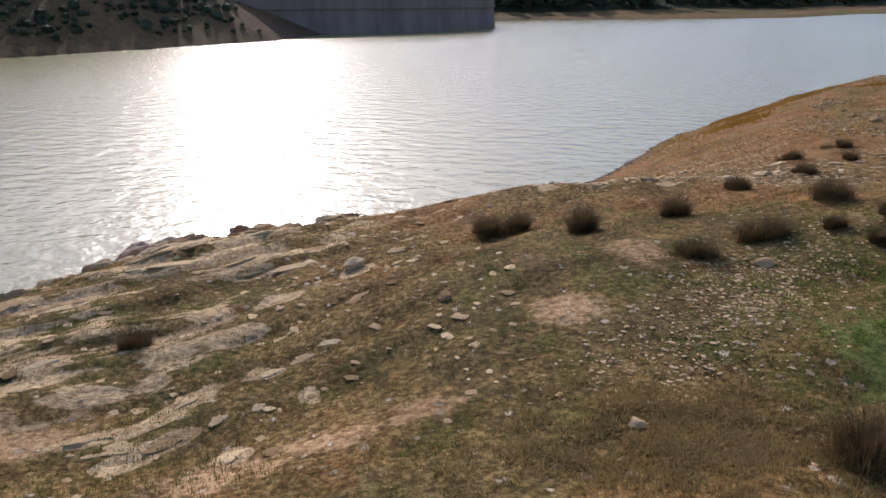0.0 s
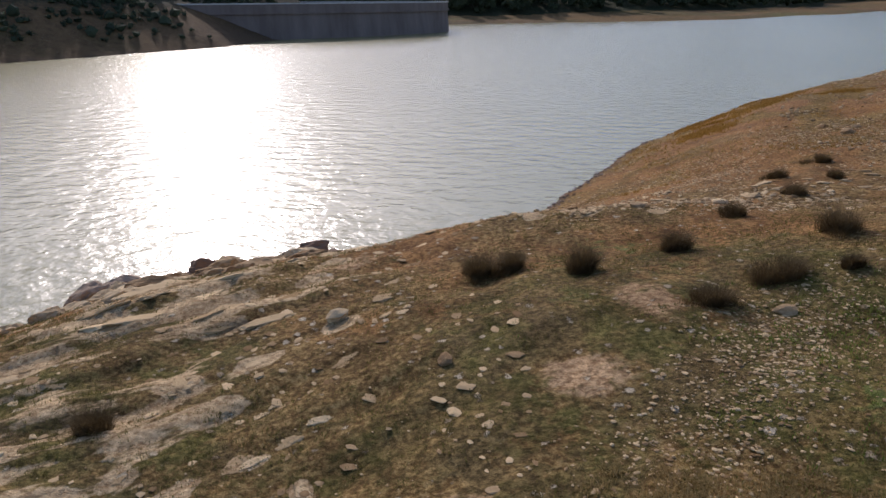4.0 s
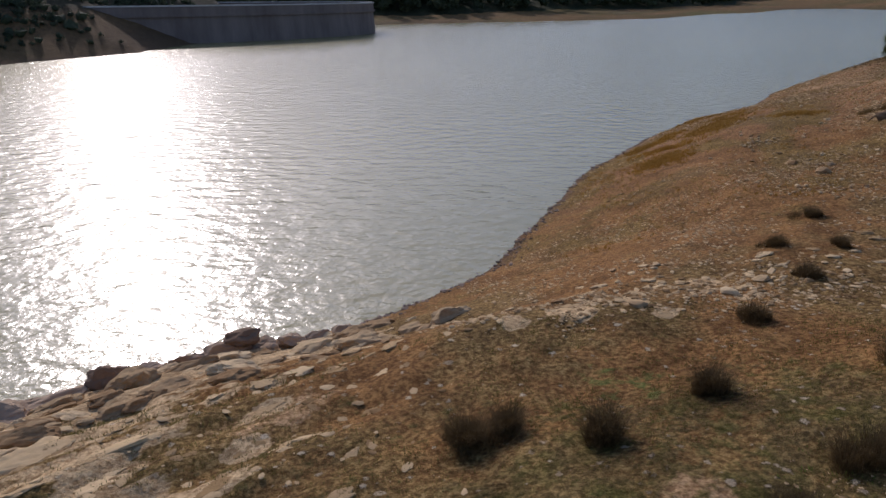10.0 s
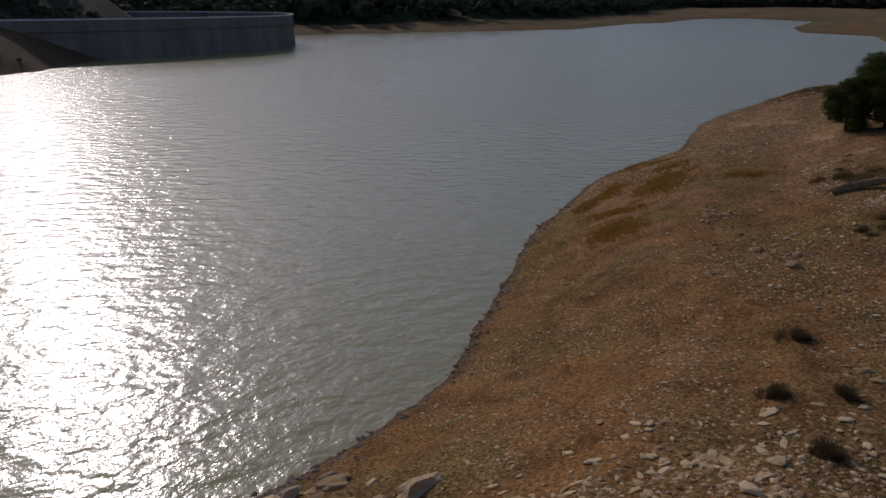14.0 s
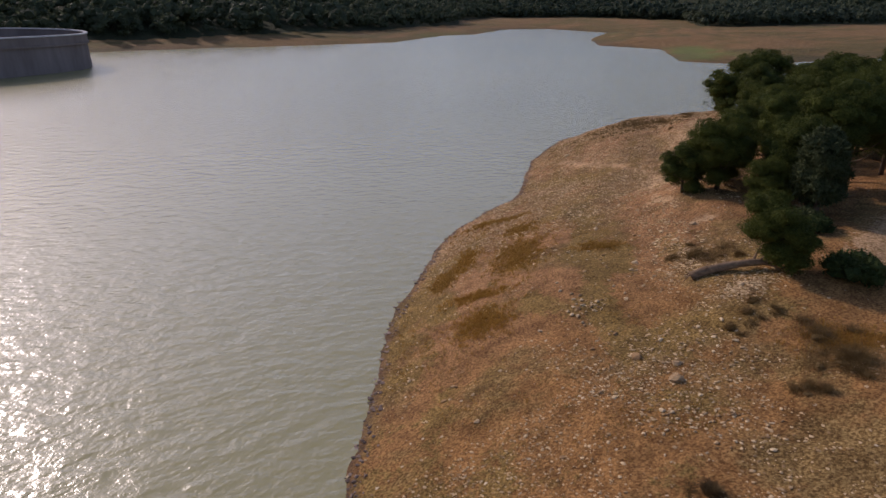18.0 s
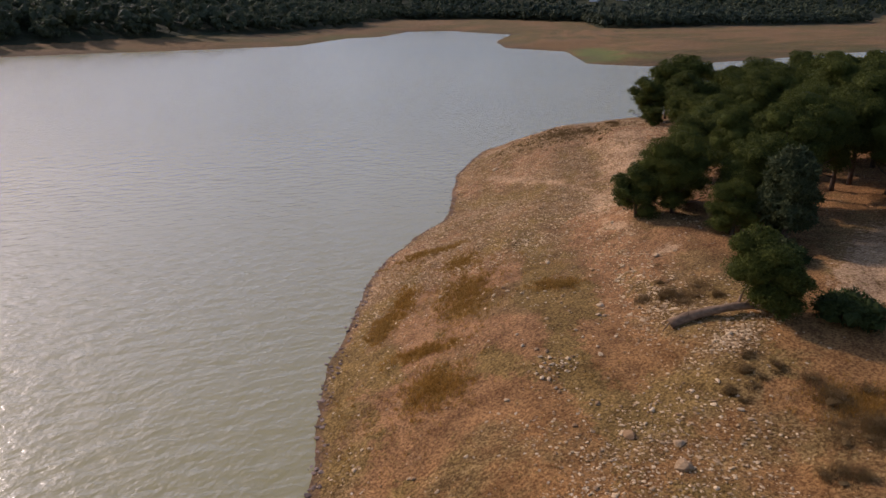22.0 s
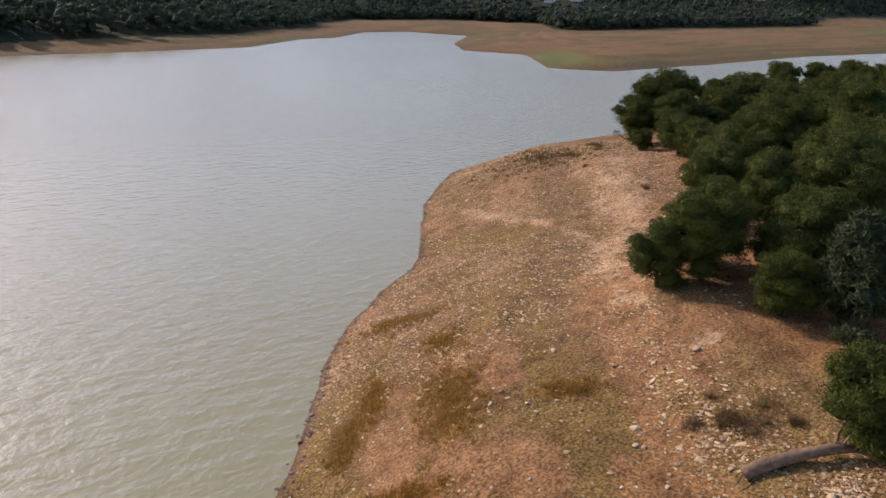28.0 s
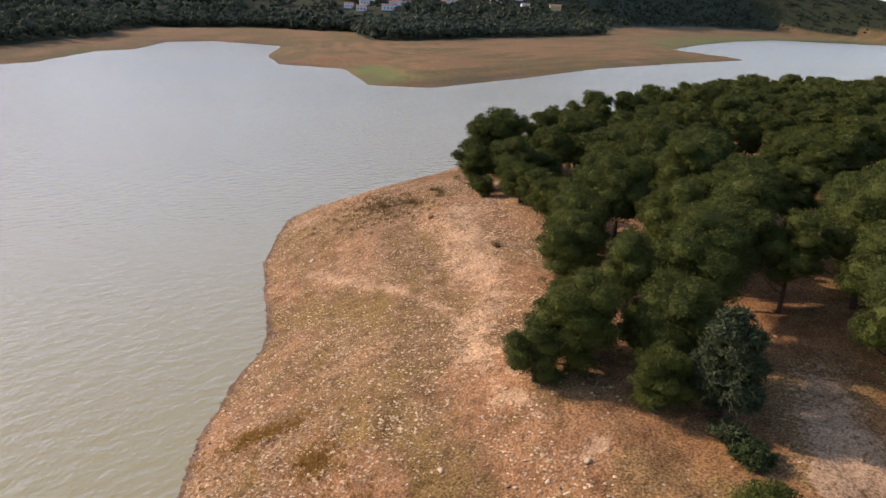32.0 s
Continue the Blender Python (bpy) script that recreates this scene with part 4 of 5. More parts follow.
build_shrub(43, 38.4, 42.6, 0.8, 1.4, "grey-green holm oak shrub under the pines", HOLM)


# ---- tussocks of dry grass ----
def build_tussock(seed, x, y, r, tall, label, name="grass_tussock", count=420, material=DRY):
    g = np.random.RandomState(seed)
    ob = thing(name, (0, 0, 0), label, "tussock", "dark tussocks on the bank")
    n = max(5, int(8 * r / 0.3))
    xs, ys = x + g.normal(0, r * 0.36, n), y + g.normal(0, r * 0.36, n)
    dome = 1 - 0.65 * np.clip(np.hypot(xs - x, ys - y) / r, 0, 1) ** 1.5
    for k in range(n):
        me = blades("tuft", xs[k:k + 1], ys[k:k + 1], tall * dome[k:k + 1] * g.uniform(0.5, 1.15, 1), r * g.uniform(0.25, 0.6, 1), count // n * 7, 0.0032, g, material, 1.0)
        new("tuft", me).parent = ob
    z = ground_z(x, y)
    v, t = cores(np.array([(x, y, z + tall * 0.15)]), np.array([r * 0.33]), g, tall / r * 0.4)
    core = new("dead_core", big_mesh("dead_core", v, t, material))
    core.parent = ob
    return ob


TUSSOCKS = [(1.2, 17.3, 0.55, 0.42), (1.9, 17.5, 0.40, 0.36), (3.35, 16.6, 0.42, 0.55), (5.85, 17.6, 0.42, 0.45), (6.85, 14.9, 0.55, 0.5), (9.35, 17.1, 0.6, 0.6),
            (5.05, 13.9, 0.5, 0.34), (8.4, 20.6, 0.45, 0.34), (11.6, 23.2, 0.5, 0.3), (8.2, 14.6, 0.25, 0.26), (8.6, 13.8, 0.25, 0.26), (9.2, 14.3, 0.28, 0.28),
            (9.6, 15.1, 0.3, 0.3), (10.3, 14.6, 0.3, 0.32), (-5.7, 12.2, 0.45, 0.28), (4.9, 7.1, 0.6, 0.5), (5.6, 7.0, 0.6, 0.45), (12.5, 26.2, 0.45, 0.3),
            (14.2, 25.4, 0.5, 0.32), (16.0, 29.5, 0.5, 0.35)]
for i, (x, y, r, h) in enumerate(TUSSOCKS):
    build_tussock(60 + i, x, y, r * 0.85, h * 1.15, "dark dry grass tussock on the grassy bank" if h < 0.5 else "tall dark brown grass tussock on the bank")
SCRUB = [(24.8, 32.0, 0.6, 0.5), (25.8, 32.6, 0.7, 0.55), (23.4, 31.4, 0.5, 0.4), (27.2, 33.4, 0.7, 0.6), (26.6, 36.8, 0.32, 0.25), (27.3, 37.3, 0.3, 0.25), (25.4, 31.0, 0.6, 0.45),
         (30.4, 43.4, 0.7, 0.5), (31.3, 41.5, 0.7, 0.5), (30.9, 42.4, 0.6, 0.45), (29.6, 44.4, 0.5, 0.3), (31.2, 44.8, 0.4, 0.3), (28.4, 33.0, 0.7, 0.5), (27.6, 36.2, 0.36, 0.28), (25.8, 36.0, 0.3, 0.25), (26.4, 31.6, 0.8, 0.6),
         (63.5, 78.0, 0.8, 0.45), (68.5, 84.5, 0.9, 0.5), (70.0, 82.0, 0.8, 0.45), (66.0, 86.5, 0.7, 0.4), (58.5, 67.5, 0.7, 0.45), (72.5, 84.0, 0.8, 0.5), (64.8, 66.0, 0.6, 0.4)]
gs = np.random.RandomState(88)
SCRUB = [(x + gs.normal(0, 0.55) * min(k, 1), y + gs.normal(0, 0.55) * min(k, 1), r * gs.uniform(0.45, 1.15), h * gs.uniform(0.5, 1.2)) for x, y, r, h in SCRUB for k in range(gs.randint(1, 5))]
for i, (x, y, r, h) in enumerate(SCRUB):
    build_tussock(90 + i, x, y, r * (1.5 if y < 34 else 1.1), h * (1.25 if y < 34 else 1.0), "low brown scrub on stony earth", "scrub", 120, SCRUBLEAF)


# ---- the fallen trunk ----
def build_log():
    a, b = Vector((27.9, 41.4)), Vector((30.9, 39.1))
    za, zb = ground_z(*a), ground_z(*b)
    log = thing("fallen_trunk", (a.x, a.y, za), "weathered grey fallen pine trunk with broken branches", "log")
    L = (b - a).length
    d = (b - a).normalized()
    at = lambda s, side, up: (d.x * s - d.y * side, d.y * s + d.x * side, up + (zb - za) * s / L)
    bm = bmesh.new()
    tube(bm, [at(-0.15, 0, 0.14), at(0.1, 0, 0.24), at(0.5, 0.03, 0.33), at(1.0, 0.02, 0.40), at(1.6, 0.05, 0.44), at(2.2, 0.01, 0.47), at(2.8, 0.03, 0.45), at(3.5, -0.08, 0.36)], [0.29, 0.22, 0.26, 0.215, 0.225, 0.18, 0.20, 0.12], 12)
    part("trunk", bm, DEADWOOD, log)
    for pts, r in (([at(2.8, 0, 0.45), at(3.0, 0.25, 0.85), at(3.25, 0.35, 1.3)], 0.09), ([at(3.0, 0, 0.42), at(3.5, 0.3, 0.62), at(4.0, 0.6, 0.68)], 0.06),
                   ([at(3.4, 0, 0.3), at(3.9, -0.1, 0.3), at(4.4, -0.3, 0.2)], 0.08), ([at(3.3, 0, 0.3), at(3.7, -0.3, 0.24), at(4.0, -0.7, 0.08)], 0.05),
                   ([at(0.1, 0, 0.2), at(-0.2, 0.25, 0.25), at(-0.45, 0.35, 0.1)], 0.06), ([at(0.0, 0, 0.2), at(-0.3, -0.2, 0.3), at(-0.6, -0.4, 0.05)], 0.06),
                   ([at(0.6, 0, 0.35), at(0.55, -0.2, 0.6), at(0.5, -0.3, 0.85)], 0.035)):
        bm = bmesh.new()
        tube(bm, pts, [r, r * 0.7, r * 0.25], 7)
        part("branch", bm, DEADWOOD, log)


build_log()


# ---- rocks ----
rng = np.random.RandomState(5)
ROCKS = [lump(rng, 4, 0.30, ragged=0.10) for _ in range(6)]
STONES = [lump(rng, 2, 0.30, ragged=0.13) for _ in range(6)]
CHIPS = [lump(rng, 1, 0.16) for _ in range(8)]
rock_meshes = [[big_mesh("rock", v, f, m, False) for v, f in ROCKS] for m in (LIMESTONE, WETROCK)]
stone_meshes = [big_mesh("stone", v, f, LIMESTONE, False) for v, f in STONES]


def slab(rng, fine=4):
    """A flat weathered piece of a limestone bed: ragged outline, knobbly top, worn edges."""
    v, f = lump(rng, fine, 0.38, ragged=0.17)
    pits = np.array([noise.noise(Vector(p) * 6.0 + Vector((7, 3, 11))) for p in v])
    v[:, 2] = np.clip(v[:, 2], -1.2, 0.62) + 0.16 * pits
    return v, f


SLABS = [slab(rng) for _ in range(9)]
small_slabs = [slab(rng, 2) for _ in range(8)]
slab_meshes = [big_mesh("slab", *q, CREAM, True) for q in SLABS]


def place_rock(name, me, x, y, sx, sy, sz, turn, label, group, sink=0.35, tilt=(0, 0), z=None):
    ob = new(name, me)
    z = ground_z(x, y) if z is None else z
    slope = Vector((ground_z(x - 0.3, y) - ground_z(x + 0.3, y), ground_z(x, y - 0.3) - ground_z(x, y + 0.3), 0.6)).normalized()
    lie = Vector((0, 0, 1)).rotation_difference(slope).to_matrix().to_4x4()
    ob.matrix_world = Matrix.Translation((x, y, z + sz * (1 - 2 * sink))) @ lie @ pose(0, 0, 0, tilt[0], tilt[1], turn) @ Matrix.Diagonal((sx, sy, sz, 1))
    return tagged(ob, label, "rock", group)


SHORE_BOULDERS = [(-4.7, 28.3, 0.85, 0.6, 0.42, 0.0), (-4.2, 28.7, 0.75, 0.55, 0.36, 0.55), (-3.5, 28.9, 0.6, 0.5, 0.36, 0.0), (-2.7, 29.3, 0.6, 0.4, 0.3, 0.0), (-1.9, 29.6, 0.5, 0.35, 0.26, 0.0), (-5.9, 27.7, 0.9, 0.45, 0.3, 0.0),
                  (-7.7, 26.4, 0.68, 0.5, 0.5, 0.0), (-8.9, 25.6, 1.5, 0.55, 0.34, 0.0), (-9.8, 24.4, 1.1, 0.7, 0.45, 0.0), (-10.6, 23.6, 0.8, 0.6, 0.45, 0.0), (-11.0, 25.8, 0.6, 0.45, 0.42, 0.0), (-10.2, 26.2, 0.9, 0.5, 0.35, 0.0),
                  (-1.0, 30.2, 0.45, 0.3, 0.25, 0.0), (0.2, 30.8, 0.4, 0.3, 0.22, 0.0), (-6.8, 26.9, 0.8, 0.4, 0.28, 0.0)]
for i, (x, y, a, b, c, up) in enumerate(SHORE_BOULDERS):
    place_rock("boulder", rock_meshes[1][i % 6], x, y, a, b, c, 31 + rng.uniform(-20, 20), "brown weathered boulder at the water's edge", "boulders at the waterline", 0.25, (rng.uniform(-8, 8), rng.uniform(-8, 8)), ground_z(x, y) + up)
# broad plates of bedrock above the waterline
for i in range(150):
    u, v = rng.uniform(-11, 11), rng.rand()
    x, y = -9 + 0.857 * u + 0.515 * 5.2 * v, 25.6 + 0.515 * u - 0.857 * 5.2 * v
    if shore(np.array([x]), np.array([y]))[0][0] < 0.5:
        continue
    s = 0.22 + 0.60 * rng.rand() ** 1.8
    place_rock("bedrock_plate", rock_meshes[0][i % 6], x, y, s * rng.uniform(0.9, 1.4), s * rng.uniform(0.6, 1.0), s * rng.uniform(0.36, 0.56), 31 + rng.uniform(-40, 40),
               "pale weathered plate of bedrock above the waterline", "bedrock plates", 0.56, (rng.uniform(-9, 9), rng.uniform(-7, 7)))
# pale ledges lying along the strata
beds = 0
while beds < 135:
    u, bed = rng.uniform(-12, 10), rng.randint(2, 19)
    off = bed * 1.12 + rng.normal(0, 0.2)
    x, y = -9 + 0.857 * u + 0.515 * (off - 2.5), 25.5 + 0.515 * u - 0.857 * (off - 2.5)
    if x > -1.2 + 0.1 * (y - 8) or shore(np.array([x]), np.array([y]))[0][0] < 0.5 or field(np.array([x]), np.array([y]), 3.2, 2, 61)[0] < rng.uniform(-0.6, 0.35):
        continue
    beds += 1
    s = 0.11 + 0.26 * rng.rand() ** 2.2
    place_rock("limestone_ledge", slab_meshes[beds % 9], x, y, s * rng.uniform(1.0, 1.7), s * rng.uniform(0.6, 1.0), 0.05 + s * rng.uniform(0.05, 0.12), 31 + rng.uniform(-25, 25), "pale limestone ledge bedded in the grassy bank",
               "limestone ledges", 0.70 + 0.06 * rng.rand(), (rng.uniform(-2, 2), rng.uniform(-2, 2)))
for i, (x, y, long, wide) in enumerate(LEDGES + SHORE_LEDGES):
    place_rock("limestone_ledge", slab_meshes[i % 9], x, y, long * 0.5, wide * 0.6, 0.07 + 0.03 * long, 31 + rng.uniform(-8, 8), "broad cream limestone ledge bedded along the slope", "limestone ledges", 0.75, (rng.uniform(-1.5, 1.5), rng.uniform(-1.5, 1.5)))
for i in range(40):
    x = rng.uniform(4.0, 15.0)
    y = 24.6 - 0.11 * x + rng.normal(0, 0.8)
    s = 0.06 + 0.17 * rng.rand() ** 2.2
    place_rock("limestone_ledge", slab_meshes[i % 9], x, y, s * rng.uniform(1.0, 1.7), s * rng.uniform(0.5, 0.9), 0.04 + s * 0.12, 12 + rng.uniform(-40, 40), "cream limestone ledge flush with the reddish slope",
               "limestone ledges", 0.52 + 0.12 * rng.rand(), (rng.uniform(-4, 4), rng.uniform(-3, 3)))
for i in range(190):
    x = rng.uniform(0.0, 17.0)
    y = 26.2 - 0.13 * x + rng.normal(0, 1.3)
    s = 0.05 + 0.16 * rng.rand() ** 3
    place_rock("limestone_block", (slab_meshes[:3] + stone_meshes[:3])[i % 6], x, y, s * rng.uniform(0.9, 1.5), s * rng.uniform(0.6, 0.9), s * rng.uniform(0.22, 0.4), rng.uniform(0, 360), "pale broken limestone block on the reddish slope", "limestone blocks", 0.35)
BIG_STONES = [(-2.0, 15.6, 0.3), (20.5, 35.2, 0.42), (20.7, 37.8, 0.34), (6.3, 13.5, 0.26), (2.6, 8.2, 0.15), (0.1, 12.8, 0.2), (24.5, 42.7, 0.2), (23.0, 45.3, 0.17), (28.4, 46.3, 0.25), (6.2, 21.9, 0.3),
              (21.4, 36.1, 0.28), (31.4, 53.3, 0.22), (34.1, 47.3, 0.25), (53.7, 84.8, 0.4), (8.2, 41.2, 0.14), (9.0, 22.6, 0.35), (10.4, 23.4, 0.3), (28.4, 38.9, 0.2)]
for i, (x, y, s) in enumerate(BIG_STONES):
    place_rock("large_stone", stone_meshes[i % 6], x, y, s * 0.95, s * 0.72, s * 0.45, rng.uniform(0, 360), "pale limestone block lying on the bank", "large stones", 0.4)


gf = np.random.RandomState(62)
fu, fo = gf.uniform(-13, 10, 2600), gf.randint(1, 20, 2600) * 1.12 + gf.normal(0, 0.22, 2600)
fx, fy = -9 + 0.857 * fu + 0.515 * (fo - 2.5), 25.5 + 0.515 * fu - 0.857 * (fo - 2.5)
keep = (fx < 1.0 + 0.1 * (fy - 8)) & (shore(fx, fy)[0] > 0.6) & (field(fx, fy, 3.2, 2, 61) > gf.uniform(-0.5, 0.4, 2600))
fx, fy = fx[keep][:760], fy[keep][:760]
tagged(new("limestone_fragments", scatter_mesh("limestone_fragments", small_slabs, fx, fy, 0.05 + 0.13 * gf.rand(len(fx)) ** 1.8, gf, PEBBLE, 0.52, (0.09, 0.18))), "small cream limestone fragments along the strata in the grass", "stones", kind="stuff")


def bank_spots(n, x0, x1, y0, y1, dmin, dmax, seed, clump=None):
    g = np.random.RandomState(seed)
    xs, ys = g.uniform(x0, x1, n * 4), g.uniform(y0, y1, n * 4)
    d, near = shore(xs, ys)
    ok = near & (d > dmin) & (d < dmax)
    if clump:
        ok &= field(xs, ys, clump[0], 2, seed) > clump[1] + g.normal(0, 0.18, len(xs))
    return xs[ok][:n], ys[ok][:n]


xs, ys = bank_spots(60, 12, 40, 30, 62, 0.5, 20, 3, (6.0, 0.05))
for i, (x, y) in enumerate(zip(xs, ys)):
    s = rng.uniform(0.05, 0.14)
    place_rock("stone", stone_meshes[i % 6], x, y, s * 1.25, s, s * 0.5, rng.uniform(0, 360), "pale rounded stone on the dry bank", "stones on the bank", 0.3)


def stones(name, spots_xy, lo, hi, seed, label, material=PEBBLE, sink=0.3):
    g = np.random.RandomState(seed)
    sizes = lo + (hi - lo) * g.rand(len(spots_xy[0])) ** 2.2
    tagged(new(name, scatter_mesh(name, CHIPS, *spots_xy, sizes, g, material, sink)), label, "stones", kind="stuff")


stones("loose_stones", bank_spots(2400, -8, 18, 6, 40, 0.3, 30, 31, (3.0, 0.12)), 0.010, 0.045, 32, "pale loose stones scattered over the grassy bank")
gg = np.random.RandomState(33)
k = gg.rand(3000)
stones("gravel", (np.interp(k, [0, 0.35, 0.7, 1], [7.4, 5.8, 4.4, 2.6]) + gg.normal(0, 0.75, 3000), np.interp(k, [0, 0.35, 0.7, 1], [14.0, 12.6, 10.8, 9.2]) + gg.normal(0, 0.6, 3000)), 0.012, 0.06, 34, "grey-tan gravel strip across the grass")
def off_bare(xy):
    bare_here = sum(hump(xy[0], xy[1], *q) for q in BARE) + 0.9 * sum(hump(xy[0], xy[1], x, y, a, b, 50) for x, y, a, b in GOLD) + hump(xy[0], xy[1], 44, 39.4, 8.0, 2.6, 15)
    bare_here += 0.6 * soft_step(-shore(*xy)[0], -10, -5) * soft_step(-xy[1], -60, -52)
    keep = np.random.RandomState(49).uniform(0.05, 1.1, len(xy[0])) > bare_here
    return xy[0][keep], xy[1][keep]


stones("slope_stones", bank_spots(5200, 4, 22, 21, 38, 0.4, 22, 46, (3.2, -0.05)), 0.022, 0.10, 47, "pale and brown stones in bands across the reddish slope")
gq = np.random.RandomState(48)
qx = gq.uniform(1.5, 13, 1100)
stones("slope_rubble", (qx, 23.9 - 0.12 * qx + gq.normal(0, 1.0, 1100)), 0.02, 0.15, 50, "pinkish limestone rubble along the reddish slope")
stones("bank_stones", off_bare(bank_spots(11000, 4, 45, 28, 76, 0.2, 22, 35, (3.6, 0.06))), 0.025, 0.125, 36, "pale stones strewn over the reddish bank")
stones("far_bank_stones", bank_spots(22000, 26, 80, 56, 109, 0.3, 26, 37, (6.0, -0.45)), 0.04, 0.16, 38, "pale stones strewn over the far slope")
gw = np.random.RandomState(39)
along = np.array([np.array(a) + (np.array(b) - np.array(a)) * t for a, b in zip(NEAR_SHORE[8:26], NEAR_SHORE[9:27]) for t in gw.rand(70)])
stones("waterline_stones", (along[:, 0] + gw.normal(0.1, 0.35, len(along)), along[:, 1] + gw.normal(-0.1, 0.35, len(along))), 0.05, 0.20, 40, "dark wet stones along the waterline", DARKSTONE, 0.2)


gr = np.random.RandomState(43)
k = gr.rand(1500)
line = np.array([np.interp(k, [0, 0.2, 0.4, 0.6, 1], [36.7, 34.4, 32.3, 30.1, 28.3]), np.interp(k, [0, 0.2, 0.4, 0.6, 1], [53.4, 50.9, 47.8, 45.1, 42.2])])
stones("rubble", (line[0] + gr.normal(0, 1.0, 1500), line[1] + gr.normal(0, 1.0, 1500)), 0.025, 0.15, 44, "pale rubble running down the slope")
for cx, cy, sx, sy, n in ((22.3, 43.4, 0.6, 0.7, 60), (21.4, 40.4, 0.4, 1.6, 26), (27.6, 51.8, 1.0, 1.6, 44), (24.0, 36.6, 1.2, 1.2, 24), (25.2, 45.4, 1.2, 1.2, 22), (18.3, 33.8, 1.0, 1.2, 42), (19.6, 31.6, 1.0, 0.9, 32)):
    for i in range(n):
        x, y, s = cx + gr.normal(0, sx), cy + gr.normal(0, sy), 0.028 + 0.095 * gr.rand() ** 2.2
        place_rock("stone", stone_meshes[i % 6], x, y, s * gr.uniform(1.0, 1.6), s * gr.uniform(0.7, 1.1), s * gr.uniform(0.4, 0.7), gr.uniform(0, 360), "pale angular stone in a cluster on the bank", "stones on the bank", 0.3)
stones("rubble", (28.6 + gr.normal(0, 1.1, 1100), 38.6 + gr.normal(0, 0.55, 1100)), 0.02, 0.13, 45, "pale rubble beside the fallen trunk")
for i in range(40):
    q = gr.rand()
    x, y, s = np.interp(q, [0, 0.5, 1], [36.7, 31.5, 28.3]) + gr.normal(0, 0.7), np.interp(q, [0, 0.5, 1], [53.4, 46.8, 42.2]) + gr.normal(0, 0.7), 0.06 + 0.13 * gr.rand() ** 2
    place_rock("limestone_ledge", stone_meshes[i % 6], x, y, s * gr.uniform(1.0, 1.6), s * gr.uniform(0.6, 0.9), 0.03 + 0.1 * s, gr.uniform(0, 360), "pinkish limestone ledge in the stony slope", "limestone ledges", 0.5, (gr.uniform(-5, 5), gr.uniform(-5, 5)))


# ---- grass ----
def grass(name, xy, lo, hi, count, seed, material, label, width=0.007, lean=0.6, spread=0.09):
    g = np.random.RandomState(seed)
    n = len(xy[0])
    tagged(new(name, blades(name, xy[0], xy[1], g.uniform(lo, hi, n), np.full(n, spread), count, width, g, material, lean)), label, "grass", kind="stuff")


def off_patches(xy):
    keep = hump(xy[0], xy[1], 2.3, 11.8, 1.1, 0.9) + hump(xy[0], xy[1], -0.4, 9.0, 2.0, 0.6, 31) + hump(xy[0], xy[1], -6.6, 9.6, 1.7, 1.1, 31) + hump(xy[0], xy[1], 4.6, 14.6, 1.4, 0.9, 20) < 0.35
    return xy[0][keep], xy[1][keep]


grass("short_grass", off_patches(bank_spots(12000, -13, 14, 5, 22, 2.0, 30, 51, (2.6, 0.0))), 0.010, 0.03, 9, 52, GRASS, "short olive and brown grass on the bank", 0.005, 2.2, 0.16)
grass("grass_tufts", off_patches(bank_spots(3600, -12, 14, 5, 22, 1.5, 30, 63, (1.6, 0.05))), 0.02, 0.06, 12, 64, GRASS, "low olive grass tufts on the bank", 0.006, 1.3, 0.13)
gl = np.random.RandomState(53)
lx, ly = 9.0 + gl.normal(0, 2.0, 7600), 9.8 + gl.normal(0, 1.7, 7600)
keep = field(lx, ly, 2.2, 3, 33) > gl.normal(-0.15, 0.2, len(lx))
grass("green_grass", (lx[keep], ly[keep]), 0.03, 0.08, 9, 54, LUSH, "lush green grass patch", 0.008, 0.6, 0.12)
hx, hy = np.repeat(3.2 + gl.normal(0, 1.2, 130), 14), np.repeat(7.7 + gl.normal(0, 0.75, 130), 14)
grass("dry_grass", (hx + gl.normal(0, 0.13, len(hx)), hy + gl.normal(0, 0.13, len(hx))), 0.03, 0.10, 14, 55, HAY, "long dry straw-coloured grass in soft clumps", 0.006, 1.6, 0.11)
grass("straw_tufts", bank_spots(1500, 8, 32, 32, 66, 1.0, 14, 56, (7.0, 0.12)), 0.04, 0.11, 12, 57, STRAW, "orange-brown dry grass tufts on the bank", 0.012, 0.8, 0.16)
for k, (x, y, rx, ry) in enumerate(GOLD):
    n = int(260 * rx * ry) + 60
    along, across = gl.normal(0, rx * 0.75, n), gl.normal(0, ry * 0.85, n)
    grass("straw_patch", (x + 0.643 * along - 0.766 * across, y + 0.766 * along + 0.643 * across), 0.06, 0.21, 14, 110 + k, STRAW, "orange-brown patch of tall dry grass", 0.012, 0.8, 0.17)
grass("brown_tufts", (66.5 + gl.normal(0, 3.0, 420), 86.5 + gl.normal(0, 3.6, 420)), 0.10, 0.32, 14, 130, SCRUBLEAF, "rows of brown grass clumps on the point", 0.02, 0.8, 0.26)
grass("sparse_grass", bank_spots(4800, 12, 66, 32, 100, 1.0, 20, 58, (4.0, 0.0)), 0.03, 0.10, 9, 59, HAY, "sparse dry grass among the stones", 0.012, 0.8, 0.18)


